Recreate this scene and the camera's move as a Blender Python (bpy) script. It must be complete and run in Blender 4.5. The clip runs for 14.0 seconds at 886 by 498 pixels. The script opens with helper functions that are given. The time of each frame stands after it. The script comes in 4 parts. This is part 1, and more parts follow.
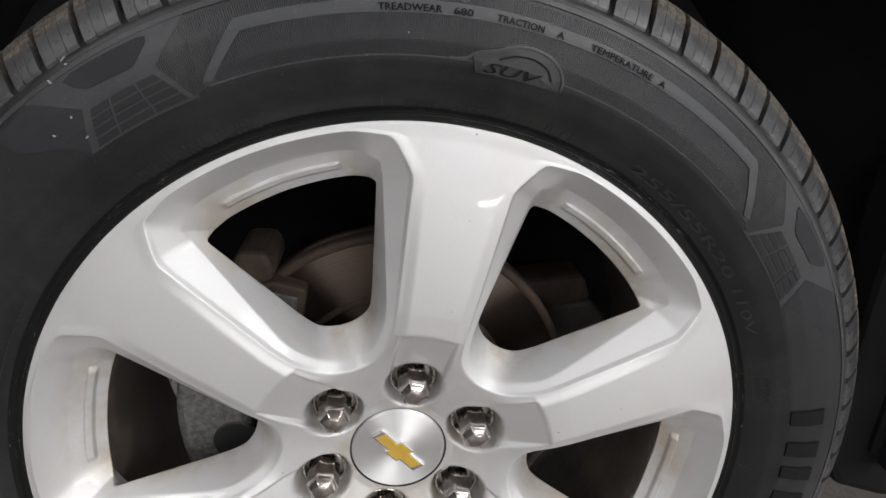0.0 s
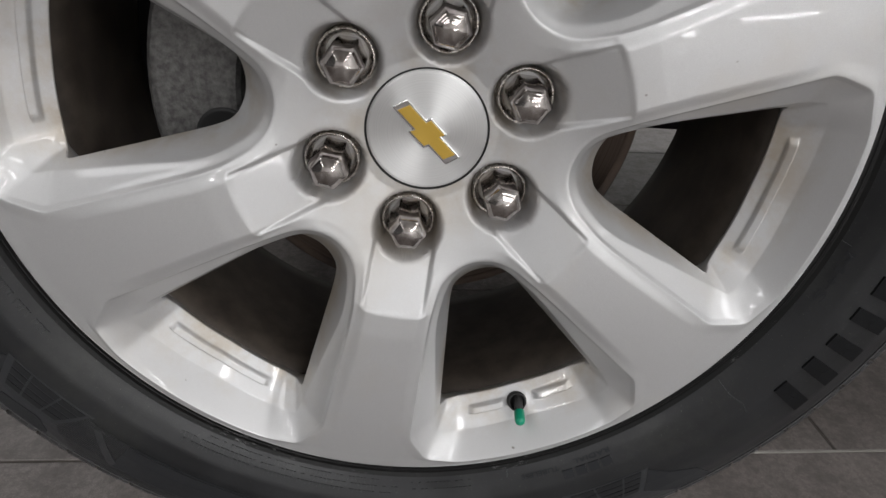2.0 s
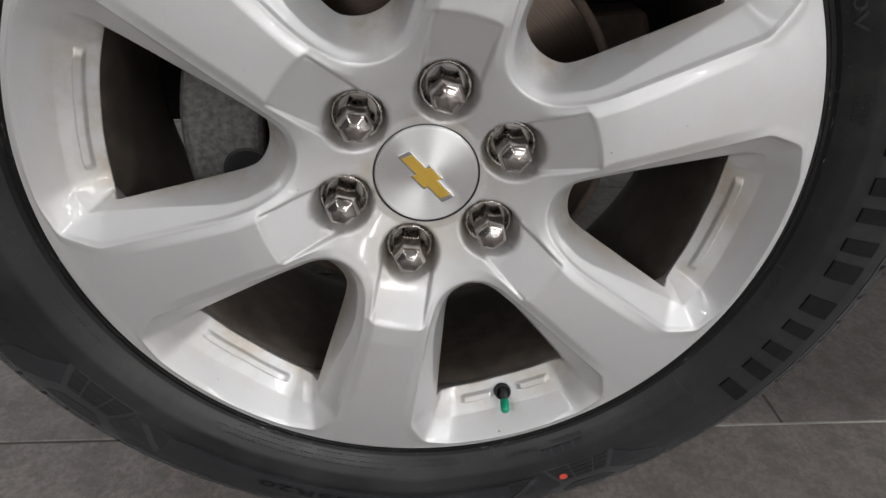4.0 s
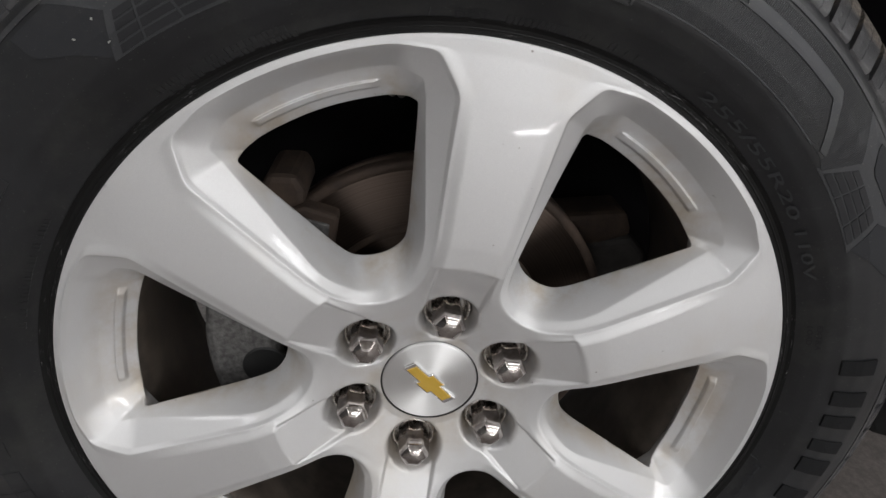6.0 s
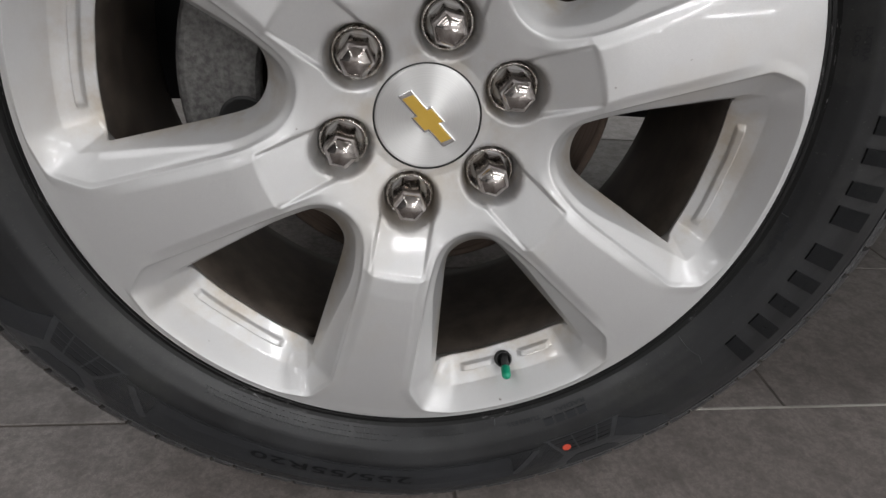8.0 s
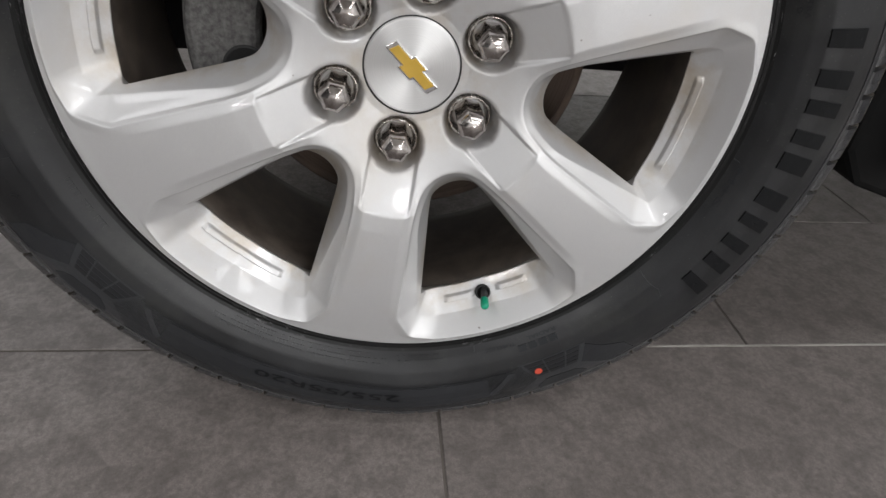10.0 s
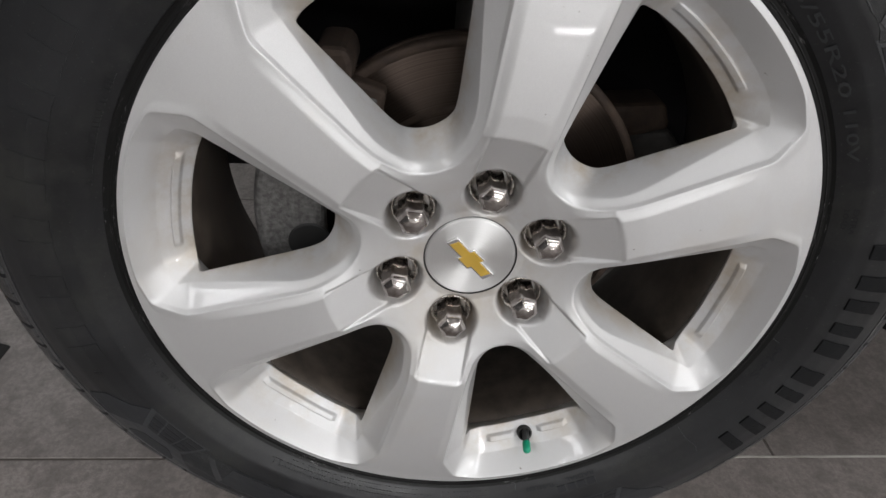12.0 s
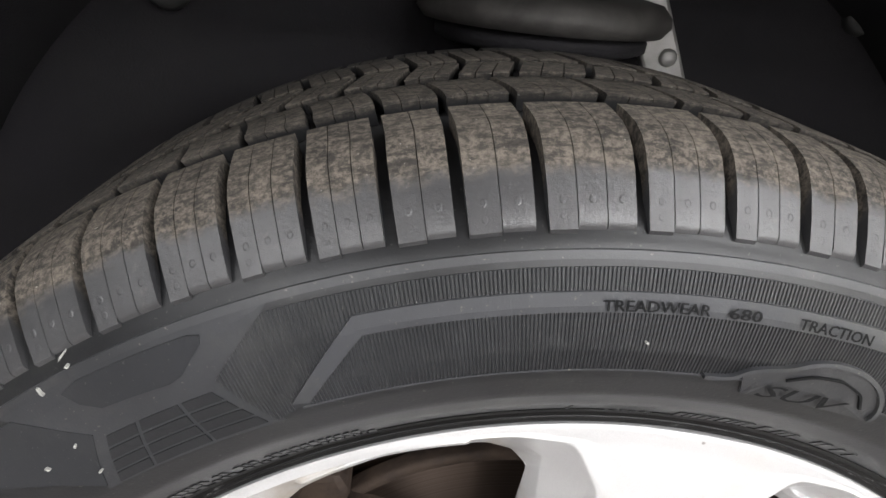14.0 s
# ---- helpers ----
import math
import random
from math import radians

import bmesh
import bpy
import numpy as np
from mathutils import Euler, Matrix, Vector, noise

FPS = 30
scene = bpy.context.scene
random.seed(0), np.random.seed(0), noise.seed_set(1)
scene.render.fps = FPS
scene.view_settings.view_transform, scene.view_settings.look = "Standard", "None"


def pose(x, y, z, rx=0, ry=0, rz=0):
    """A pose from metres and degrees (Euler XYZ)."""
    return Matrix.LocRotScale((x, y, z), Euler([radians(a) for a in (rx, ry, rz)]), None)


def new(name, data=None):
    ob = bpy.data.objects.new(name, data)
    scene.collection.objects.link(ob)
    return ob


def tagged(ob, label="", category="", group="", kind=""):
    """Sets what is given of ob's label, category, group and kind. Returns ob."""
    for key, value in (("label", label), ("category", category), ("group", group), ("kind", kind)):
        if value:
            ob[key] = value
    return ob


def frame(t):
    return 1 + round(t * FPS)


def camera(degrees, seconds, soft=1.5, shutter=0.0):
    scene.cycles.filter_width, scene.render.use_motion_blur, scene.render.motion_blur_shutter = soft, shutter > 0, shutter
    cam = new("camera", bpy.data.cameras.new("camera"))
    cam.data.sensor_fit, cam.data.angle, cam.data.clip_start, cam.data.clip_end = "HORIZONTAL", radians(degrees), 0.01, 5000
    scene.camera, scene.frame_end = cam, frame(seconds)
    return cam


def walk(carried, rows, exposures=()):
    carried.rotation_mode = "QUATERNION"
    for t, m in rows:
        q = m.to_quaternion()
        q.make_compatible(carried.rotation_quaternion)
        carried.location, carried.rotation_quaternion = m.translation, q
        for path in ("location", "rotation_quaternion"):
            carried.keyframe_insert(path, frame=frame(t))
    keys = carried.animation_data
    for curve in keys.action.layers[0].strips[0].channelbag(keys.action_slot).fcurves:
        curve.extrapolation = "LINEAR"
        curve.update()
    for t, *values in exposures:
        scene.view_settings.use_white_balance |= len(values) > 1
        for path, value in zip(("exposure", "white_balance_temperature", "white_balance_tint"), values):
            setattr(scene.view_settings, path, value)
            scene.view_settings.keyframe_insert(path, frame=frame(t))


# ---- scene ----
cam = camera(72.65, 14.0, soft=1.5)
# seconds, eye (x, y, z) in metres, yaw, pitch, roll in degrees
ROWS = [
    (0.0, -0.0177, -0.3839, 0.7181, -5.88, -20.65, -2.18),
    (0.5, -0.0115, -0.3499, 0.6724, -2.91, -21.08, -1.88),
    (1.0, -0.0098, -0.3307, 0.6250, -1.73, -23.87, -2.01),
    (1.5, -0.0098, -0.3317, 0.5625, -1.57, -26.23, -2.33),
    (2.0, -0.0081, -0.3457, 0.5025, -1.96, -28.51, -2.64),
    (2.2, -0.0053, -0.3511, 0.4920, -1.67, -29.71, -2.57),
    (2.7, -0.0070, -0.3605, 0.4856, -1.92, -31.09, -2.71),
    (3.2, -0.0128, -0.3703, 0.5138, -2.43, -32.14, -2.89),
    (3.8, -0.0194, -0.3788, 0.5662, -2.97, -32.69, -3.04),
    (4.3, -0.0194, -0.3800, 0.6027, -3.05, -32.36, -3.03),
    (4.5, -0.0202, -0.3818, 0.6217, -3.18, -32.18, -3.02),
    (5.0, -0.0099, -0.3743, 0.6635, -2.59, -30.57, -2.76),
    (5.5, -0.0216, -0.3680, 0.6898, -3.26, -28.61, -2.99),
    (6.0, -0.0317, -0.3598, 0.7073, -3.58, -27.38, -3.28),
    (6.5, -0.0351, -0.3607, 0.6798, -3.88, -26.83, -3.20),
    (7.0, -0.0337, -0.3757, 0.6246, -4.13, -27.25, -3.28),
    (7.5, -0.0296, -0.3889, 0.5647, -4.47, -28.82, -3.35),
    (8.0, -0.0270, -0.4023, 0.5191, -4.01, -29.54, -3.51),
    (8.5, -0.0288, -0.4123, 0.5096, -4.32, -30.80, -3.45),
    (8.7, -0.0279, -0.4134, 0.5132, -4.35, -31.22, -3.70),
    (9.2, -0.0245, -0.4264, 0.5096, -4.19, -31.97, -3.80),
    (9.7, -0.0184, -0.4459, 0.5202, -3.84, -32.87, -3.92),
    (10.3, -0.0144, -0.4628, 0.5430, -3.28, -33.78, -4.05),
    (10.8, -0.0197, -0.4588, 0.5628, -2.83, -34.11, -4.09),
    (11.0, -0.0255, -0.4512, 0.5672, -2.51, -34.47, -4.15),
    (11.5, -0.0452, -0.4211, 0.6044, -1.88, -34.21, -4.09),
    (12.0, -0.0608, -0.3926, 0.6738, -2.12, -33.91, -4.35),
    (12.5, -0.0657, -0.3688, 0.7349, -2.65, -31.62, -4.09),
    (13.0, -0.0755, -0.3384, 0.7584, -2.96, -27.80, -4.32),
    (13.5, -0.0825, -0.2623, 0.7935, -3.37, -26.70, -4.77),
    (14.0, -0.0860, -0.1815, 0.8202, -3.14, -25.57, -4.97),
]
walk(cam, [(t, pose(x, y, z, 90 + pitch, roll, yaw)) for t, x, y, z, yaw, pitch, roll in ROWS],
     exposures=[(0.0, 0.11), (0.5, -0.08), (1.0, -0.25), (1.5, -0.39), (2.0, -0.41), (4.0, -0.28), (5.0, -0.24), (6.0, -0.25), (6.5, -0.23), (8.0, -0.35), (8.7, -0.17), (11.0, -0.12), (11.5, -0.19), (12.2, -0.19), (13.0, -0.06), (13.5, 0.23), (14.0, 1.04)])

# ---- light: a workshop with white walls and ceiling tube lights ----
world = bpy.data.worlds.new("world")
scene.world = world
world.use_nodes = True
world.node_tree.nodes["Background"].inputs[0].default_value = (0.9, 0.95, 1.0, 1)
world.node_tree.nodes["Background"].inputs[1].default_value = 0.05


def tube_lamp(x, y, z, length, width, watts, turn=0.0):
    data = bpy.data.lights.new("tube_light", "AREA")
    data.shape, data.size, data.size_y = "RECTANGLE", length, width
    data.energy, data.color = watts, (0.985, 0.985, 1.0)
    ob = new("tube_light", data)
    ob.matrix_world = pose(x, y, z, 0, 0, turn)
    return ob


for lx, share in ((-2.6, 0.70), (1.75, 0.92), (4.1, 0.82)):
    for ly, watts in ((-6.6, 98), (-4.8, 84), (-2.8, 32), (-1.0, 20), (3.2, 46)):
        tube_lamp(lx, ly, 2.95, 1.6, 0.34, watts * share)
# low lamps out of view, added for the bright strips on the spokes
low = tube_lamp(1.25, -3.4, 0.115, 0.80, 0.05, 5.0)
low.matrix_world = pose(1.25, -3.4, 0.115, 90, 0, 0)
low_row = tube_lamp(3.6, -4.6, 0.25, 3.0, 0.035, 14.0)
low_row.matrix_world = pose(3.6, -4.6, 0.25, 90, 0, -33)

# ---- materials ----


def material(name):
    m = bpy.data.materials.new(name)
    m.use_nodes = True
    nt = m.node_tree
    return m, nt, nt.nodes["Principled BSDF"]


def node(nt, kind, **inputs):
    n = nt.nodes.new(kind)
    for k, v in inputs.items():
        n.inputs[k.replace("_", " ")].default_value = v
    return n


def coords(nt, out="Object"):
    return nt.nodes.new("ShaderNodeTexCoord").outputs[out]


def noise_tex(nt, vec, scale, detail=4.0, rough=0.6):
    n = node(nt, "ShaderNodeTexNoise", Scale=scale, Detail=detail, Roughness=rough)
    nt.links.new(vec, n.inputs["Vector"])
    return n.outputs["Fac"]


def ramp(nt, fac, stops):
    n = nt.nodes.new("ShaderNodeValToRGB")
    e = n.color_ramp.elements
    while len(e) < len(stops):
        e.new(0.5)
    for i, (p, c) in enumerate(stops):
        e[i].position = p
        e[i].color = (*c, 1) if len(c) == 3 else c
    nt.links.new(fac, n.inputs[0])
    return n.outputs[0]


def mix(nt, fac, a, b):
    n = nt.nodes.new("ShaderNodeMix")
    n.data_type = "RGBA"
    for sock, v in ((n.inputs[0], fac), (n.inputs[6], a), (n.inputs[7], b)):
        if isinstance(v, (float, int)):
            sock.default_value = v
        elif isinstance(v, tuple):
            sock.default_value = (*v, 1)
        else:
            nt.links.new(v, sock)
    return n.outputs[2]


def bump(nt, bsdf, height, strength, dist):
    n = node(nt, "ShaderNodeBump", Strength=strength, Distance=dist)
    nt.links.new(height, n.inputs["Height"])
    nt.links.new(n.outputs[0], bsdf.inputs["Normal"])


def grey(v):
    return (v, v, v)


def worn(name, c1, c2, scale, rough=(0.4, 0.6), metal=0.0, fine=600.0, fine_bump=0.15, dist=0.0005, coat=0.0, spec=0.5):
    """Two tones in soft patches, fine relief, uneven gloss."""
    m, nt, b = material(name)
    v = coords(nt)
    big = noise_tex(nt, v, scale)
    small = noise_tex(nt, v, fine, 3.0)
    col = ramp(nt, big, [(0.35, c1), (0.68, c2)])
    nt.links.new(col, b.inputs["Base Color"])
    r = ramp(nt, big, [(0.3, grey(rough[0])), (0.7, grey(rough[1]))])
    nt.links.new(r, b.inputs["Roughness"])
    b.inputs["Metallic"].default_value = metal
    b.inputs["Coat Weight"].default_value = coat
    b.inputs["Specular IOR Level"].default_value = spec
    bump(nt, b, small, fine_bump, dist)
    return m


def silver_paint():
    m, nt, b = material("silver_wheel_paint")
    v = coords(nt)
    flake = noise_tex(nt, v, 2600.0, 2.0)
    patch = noise_tex(nt, v, 9.0, 5.0)
    spots = noise_tex(nt, v, 95.0, 2.0)
    base = ramp(nt, flake, [(0.3, (0.61, 0.61, 0.612)), (0.7, (0.69, 0.69, 0.692))])
    # brake dust and a faint yellow film in patches, and sparse dark specks
    film = ramp(nt, patch, [(0.55, grey(0.0)), (0.8, grey(0.35))])
    c = mix(nt, film, base, (0.62, 0.56, 0.47))
    # brake dust film on the recessed faces
    sep = nt.nodes.new("ShaderNodeSeparateXYZ")
    nt.links.new(v, sep.inputs[0])
    deep = ramp(nt, sep.outputs[1], [(0.012, grey(0.0)), (0.034, grey(1.0))])
    dusty = ramp(nt, noise_tex(nt, v, 22.0, 5.0, 0.65), [(0.42, grey(0.0)), (0.64, grey(0.75))])
    both = nt.nodes.new("ShaderNodeMath")
    both.operation = "MULTIPLY"
    nt.links.new(deep, both.inputs[0])
    nt.links.new(dusty, both.inputs[1])
    c = mix(nt, both.outputs[0], c, (0.47, 0.395, 0.295))
    speck = ramp(nt, spots, [(0.76, grey(0.0)), (0.79, grey(0.8))])
    c = mix(nt, speck, c, (0.25, 0.23, 0.21))
    nt.links.new(c, b.inputs["Base Color"])
    b.inputs["Metallic"].default_value = 0.62
    nt.links.new(ramp(nt, patch, [(0.3, grey(0.52)), (0.75, grey(0.60))]), b.inputs["Roughness"])
    b.inputs["Coat Weight"].default_value = 0.55
    b.inputs["Coat Roughness"].default_value = 0.05
    bump(nt, b, flake, 0.04, 0.0002)
    return m


def rubber(name, lo, hi, rough, dust=(0.16, 0.13, 0.10), dust_from=0.66, spec=0.5, sheen=0.06):
    m, nt, b = material(name)
    v = coords(nt)
    big = noise_tex(nt, v, 14.0, 6.0, 0.65)
    fine = noise_tex(nt, v, 900.0, 3.0)
    scuff = noise_tex(nt, v, 55.0, 6.0, 0.75)
    c = ramp(nt, big, [(0.3, (lo * 0.95, lo, lo * 1.12)), (0.7, (hi * 0.95, hi, hi * 1.12))])
    d = ramp(nt, scuff, [(dust_from, grey(0.0)), (min(dust_from + 0.16, 1.0), grey(0.55))])
    c = mix(nt, d, c, dust)
    specks = noise_tex(nt, v, 620.0, 2.0, 0.6)
    c = mix(nt, ramp(nt, specks, [(0.68, grey(0.0)), (0.74, grey(0.6))]), c, tuple(1.5 * q for q in dust))
    smudge = noise_tex(nt, v, 8.0, 6.0, 0.8)
    c = mix(nt, ramp(nt, smudge, [(0.50, grey(0.0)), (0.72, grey(0.34))]), c, dust)
    nt.links.new(c, b.inputs["Base Color"])
    nt.links.new(ramp(nt, big, [(0.3, grey(rough[0])), (0.7, grey(rough[1]))]), b.inputs["Roughness"])
    b.inputs["Specular IOR Level"].default_value = spec
    b.inputs["Sheen Weight"].default_value = sheen
    b.inputs["Sheen Roughness"].default_value = 0.5
    bump(nt, b, fine, 0.18, 0.0004)
    return m


def tile_stuff():
    """Dark brown-grey stoneware: fine salt-and-pepper grain, cloudy patches, scuffs and a few pale crumbs."""
    m, nt, b = material("grey_porcelain_tile")
    v = coords(nt)
    info = nt.nodes.new("ShaderNodeObjectInfo")
    cloud, patchy = noise_tex(nt, v, 6.0, 6.0, 0.65), noise_tex(nt, v, 24.0, 6.0, 0.75)
    grain, salt = noise_tex(nt, v, 900.0, 4.0, 0.8), noise_tex(nt, v, 1500.0, 2.0)
    c = ramp(nt, cloud, [(0.32, (0.190, 0.167, 0.155)), (0.68, (0.275, 0.244, 0.230))])
    c = mix(nt, ramp(nt, grain, [(0.46, grey(0.0)), (0.62, grey(0.7))]), c, (0.380, 0.342, 0.322))
    c = mix(nt, ramp(nt, salt, [(0.66, grey(0.0)), (0.74, grey(0.7))]), c, (0.042, 0.036, 0.033))
    c = mix(nt, ramp(nt, noise_tex(nt, v, 130.0, 5.0, 0.8), [(0.44, grey(0.0)), (0.60, grey(0.55))]), c, (0.118, 0.103, 0.096))
    c = mix(nt, ramp(nt, patchy, [(0.44, grey(0.0)), (0.60, grey(0.6))]), c, (0.104, 0.091, 0.084))
    c = mix(nt, ramp(nt, info.outputs["Random"], [(0.0, grey(0.0)), (1.0, grey(0.3))]), c, (0.112, 0.102, 0.094))
    crumbs = noise_tex(nt, v, 260.0, 1.0)
    c = mix(nt, ramp(nt, crumbs, [(0.80, grey(0.0)), (0.82, grey(0.8))]), c, (0.46, 0.44, 0.41))
    nt.links.new(c, b.inputs["Base Color"])
    nt.links.new(ramp(nt, patchy, [(0.3, grey(0.38)), (0.7, grey(0.56))]), b.inputs["Roughness"])
    bump(nt, b, grain, 0.12, 0.0003)
    return m


def spun(name, c1, c2, metal, rough, aniso, rings=2200.0, relief=0.05):
    """Metal turned on a lathe: fine rings that draw its highlights into rays."""
    m, nt, b = material(name)
    v = coords(nt)
    sep = nt.nodes.new("ShaderNodeSeparateXYZ")
    nt.links.new(v, sep.inputs[0])
    comb = nt.nodes.new("ShaderNodeCombineXYZ")
    nt.links.new(sep.outputs[0], comb.inputs[0])
    nt.links.new(sep.outputs[2], comb.inputs[1])
    ln = nt.nodes.new("ShaderNodeVectorMath")
    ln.operation = "LENGTH"
    nt.links.new(comb.outputs[0], ln.inputs[0])
    n = node(nt, "ShaderNodeTexNoise", Scale=rings, Detail=2.0)
    n.noise_dimensions = "1D"
    nt.links.new(ln.outputs["Value"], n.inputs["W"])
    nt.links.new(ramp(nt, n.outputs["Fac"], [(0.3, c1), (0.7, c2)]), b.inputs["Base Color"])
    b.inputs["Metallic"].default_value = metal
    b.inputs["Roughness"].default_value = rough
    b.inputs["Anisotropic"].default_value = aniso
    b.inputs["Anisotropic Rotation"].default_value = 0.25
    tan = nt.nodes.new("ShaderNodeTangent")
    tan.direction_type, tan.axis = "RADIAL", "Y"
    nt.links.new(tan.outputs[0], b.inputs["Tangent"])
    bump(nt, b, n.outputs["Fac"], relief, 0.0002)
    return m


def round_coords(nt, v, squash):
    """Position as angle round the axle (shortened), depth and distance from the axle."""
    axes = nt.nodes.new("ShaderNodeSeparateXYZ")
    nt.links.new(v, axes.inputs[0])
    turn = nt.nodes.new("ShaderNodeMath")
    turn.operation = "ARCTAN2"
    nt.links.new(axes.outputs[0], turn.inputs[0])
    nt.links.new(axes.outputs[2], turn.inputs[1])
    short = nt.nodes.new("ShaderNodeMath")
    short.operation = "MULTIPLY"
    short.inputs[1].default_value = squash
    nt.links.new(turn.outputs[0], short.inputs[0])
    flat = nt.nodes.new("ShaderNodeVectorMath")
    flat.operation = "MULTIPLY"
    flat.inputs[1].default_value = (1, 0, 1)
    nt.links.new(v, flat.inputs[0])
    reach = nt.nodes.new("ShaderNodeVectorMath")
    reach.operation = "LENGTH"
    nt.links.new(flat.outputs[0], reach.inputs[0])
    joined = nt.nodes.new("ShaderNodeCombineXYZ")
    nt.links.new(short.outputs[0], joined.inputs[0])
    nt.links.new(axes.outputs[1], joined.inputs[1])
    nt.links.new(reach.outputs["Value"], joined.inputs[2])
    return joined.outputs[0], reach.outputs["Value"]


def dusty_tread(name="dusty_tread", clean_wall=False):
    """Road dust and grit on the running surface; on shoulder blocks it ends in a ragged line above clean rubber."""
    m, nt, b = material(name)
    v = coords(nt)
    big, fine, crumbs = noise_tex(nt, v, 38.0, 6.0, 0.7), noise_tex(nt, v, 420.0, 5.0, 0.75), noise_tex(nt, v, 700.0, 1.0)
    c = ramp(nt, big, [(0.36, (0.024, 0.022, 0.020)), (0.66, (0.072, 0.063, 0.053))])
    c = mix(nt, ramp(nt, fine, [(0.42, grey(0.0)), (0.60, grey(0.8))]), c, (0.175, 0.150, 0.122))
    c = mix(nt, ramp(nt, crumbs, [(0.77, grey(0.0)), (0.79, grey(0.9))]), c, (0.34, 0.32, 0.29))
    # wear streaks that run round the tyre
    ring, reach = round_coords(nt, v, 0.11)
    streak = noise_tex(nt, ring, 330.0, 5.0, 0.7)
    c = mix(nt, ramp(nt, streak, [(0.50, grey(0.0)), (0.62, grey(0.75))]), c, (0.022, 0.020, 0.018))
    c = mix(nt, ramp(nt, streak, [(0.30, grey(0.55)), (0.40, grey(0.0))]), c, (0.190, 0.168, 0.143))
    if clean_wall:
        sep = nt.nodes.new("ShaderNodeSeparateXYZ")
        nt.links.new(v, sep.inputs[0])
        ragged = node(nt, "ShaderNodeMath")
        ragged.operation = "MULTIPLY_ADD"
        nt.links.new(noise_tex(nt, v, 75.0, 6.0, 0.75), ragged.inputs[0])
        ragged.inputs[1].default_value = 0.012
        nt.links.new(sep.outputs[1], ragged.inputs[2])
        worn_in = ramp(nt, ragged.outputs[0], [(0.0080, grey(0.0)), (0.0092, grey(1.0))])
        wall = ramp(nt, noise_tex(nt, v, 24.0, 6.0, 0.7), [(0.3, (0.034, 0.034, 0.036)), (0.7, (0.056, 0.056, 0.058))])
        wall = mix(nt, ramp(nt, noise_tex(nt, v, 160.0, 4.0, 0.8), [(0.60, grey(0.0)), (0.72, grey(0.5))]), wall, (0.10, 0.098, 0.09))
        c = mix(nt, worn_in, wall, c)
        nt.links.new(ramp(nt, worn_in, [(0.0, grey(0.28)), (1.0, grey(0.8))]), b.inputs["Roughness"])
        nt.links.new(ramp(nt, worn_in, [(0.0, grey(0.65)), (1.0, grey(0.4))]), b.inputs["Specular IOR Level"])
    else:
        # near-black below the running surface, on the groove walls
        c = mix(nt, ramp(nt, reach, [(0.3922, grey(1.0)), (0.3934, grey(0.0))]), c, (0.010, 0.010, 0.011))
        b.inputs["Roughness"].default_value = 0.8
    nt.links.new(c, b.inputs["Base Color"])
    bump(nt, b, fine, 0.4, 0.0006)
    return m


def scuffed_bead():
    """Rubber beside the rim with pale flecks where tyre irons and kerbs rubbed."""
    m, nt, b = material("scuffed_bead_rubber")
    v = coords(nt)
    big = noise_tex(nt, v, 11.0, 3.0)
    ring, reach = round_coords(nt, v, 0.045)
    fleck = noise_tex(nt, ring, 520.0, 5.0, 0.8)
    c = ramp(nt, noise_tex(nt, v, 30.0), [(0.3, grey(0.003)), (0.7, grey(0.006))])
    where = ramp(nt, big, [(0.50, grey(0.0)), (0.62, grey(1.0))])
    spot = ramp(nt, fleck, [(0.58, grey(0.0)), (0.66, grey(0.7))])
    mul = nt.nodes.new("ShaderNodeMath")
    mul.operation = "MULTIPLY"
    nt.links.new(where, mul.inputs[0])
    nt.links.new(spot, mul.inputs[1])
    c = mix(nt, mul.outputs[0], c, (0.42, 0.42, 0.42))
    nt.links.new(c, b.inputs["Base Color"])
    b.inputs["Roughness"].default_value = 0.42
    b.inputs["Specular IOR Level"].default_value = 0.25
    bump(nt, b, fleck, 0.2, 0.0004)
    return m


SILVER = silver_paint()
BEAD = scuffed_bead()
SIDEWALL = rubber("tyre_sidewall", 0.007, 0.015, (0.27, 0.46), (0.054, 0.055, 0.047), 0.64, 0.42)
RUBBER_MATT = rubber("tyre_matt_relief", 0.016, 0.024, (0.6, 0.75), (0.05, 0.048, 0.045), 0.75, 0.25)
RUBBER_LIGHT = rubber("tyre_smooth_band", 0.030, 0.044, (0.42, 0.55), (0.10, 0.10, 0.075), 0.68)
RUBBER_FIELD = rubber("tyre_smooth_field", 0.020, 0.032, (0.36, 0.50), (0.075, 0.073, 0.064), 0.68)
RUBBER_LINED = rubber("tyre_lined_panel", 0.012, 0.023, (0.34, 0.48), (0.060, 0.060, 0.052), 0.66, 0.45)
RUBBER_TEXT = rubber("tyre_text_relief", 0.010, 0.016, (0.50, 0.62), (0.03, 0.03, 0.028), 0.78, 0.3)
RUBBER_NAME = rubber("tyre_name_relief", 0.0050, 0.0085, (0.62, 0.78), (0.022, 0.022, 0.020), 0.76, 0.16, 0.02)
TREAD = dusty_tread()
BLOCK = dusty_tread("shoulder_block_rubber", True)
SHOULDER = rubber("tyre_shoulder", 0.016, 0.029, (0.36, 0.48), (0.12, 0.11, 0.095), 0.70, 0.6, 0.1)
TILE = tile_stuff()
GROUT_SHEEN = worn("grout_sheen", (0.24, 0.225, 0.205), (0.40, 0.385, 0.355), 14, (0.8, 0.9))
GROUT = worn("cement_grout", (0.075, 0.066, 0.058), (0.16, 0.14, 0.125), 5, (0.8, 0.9))
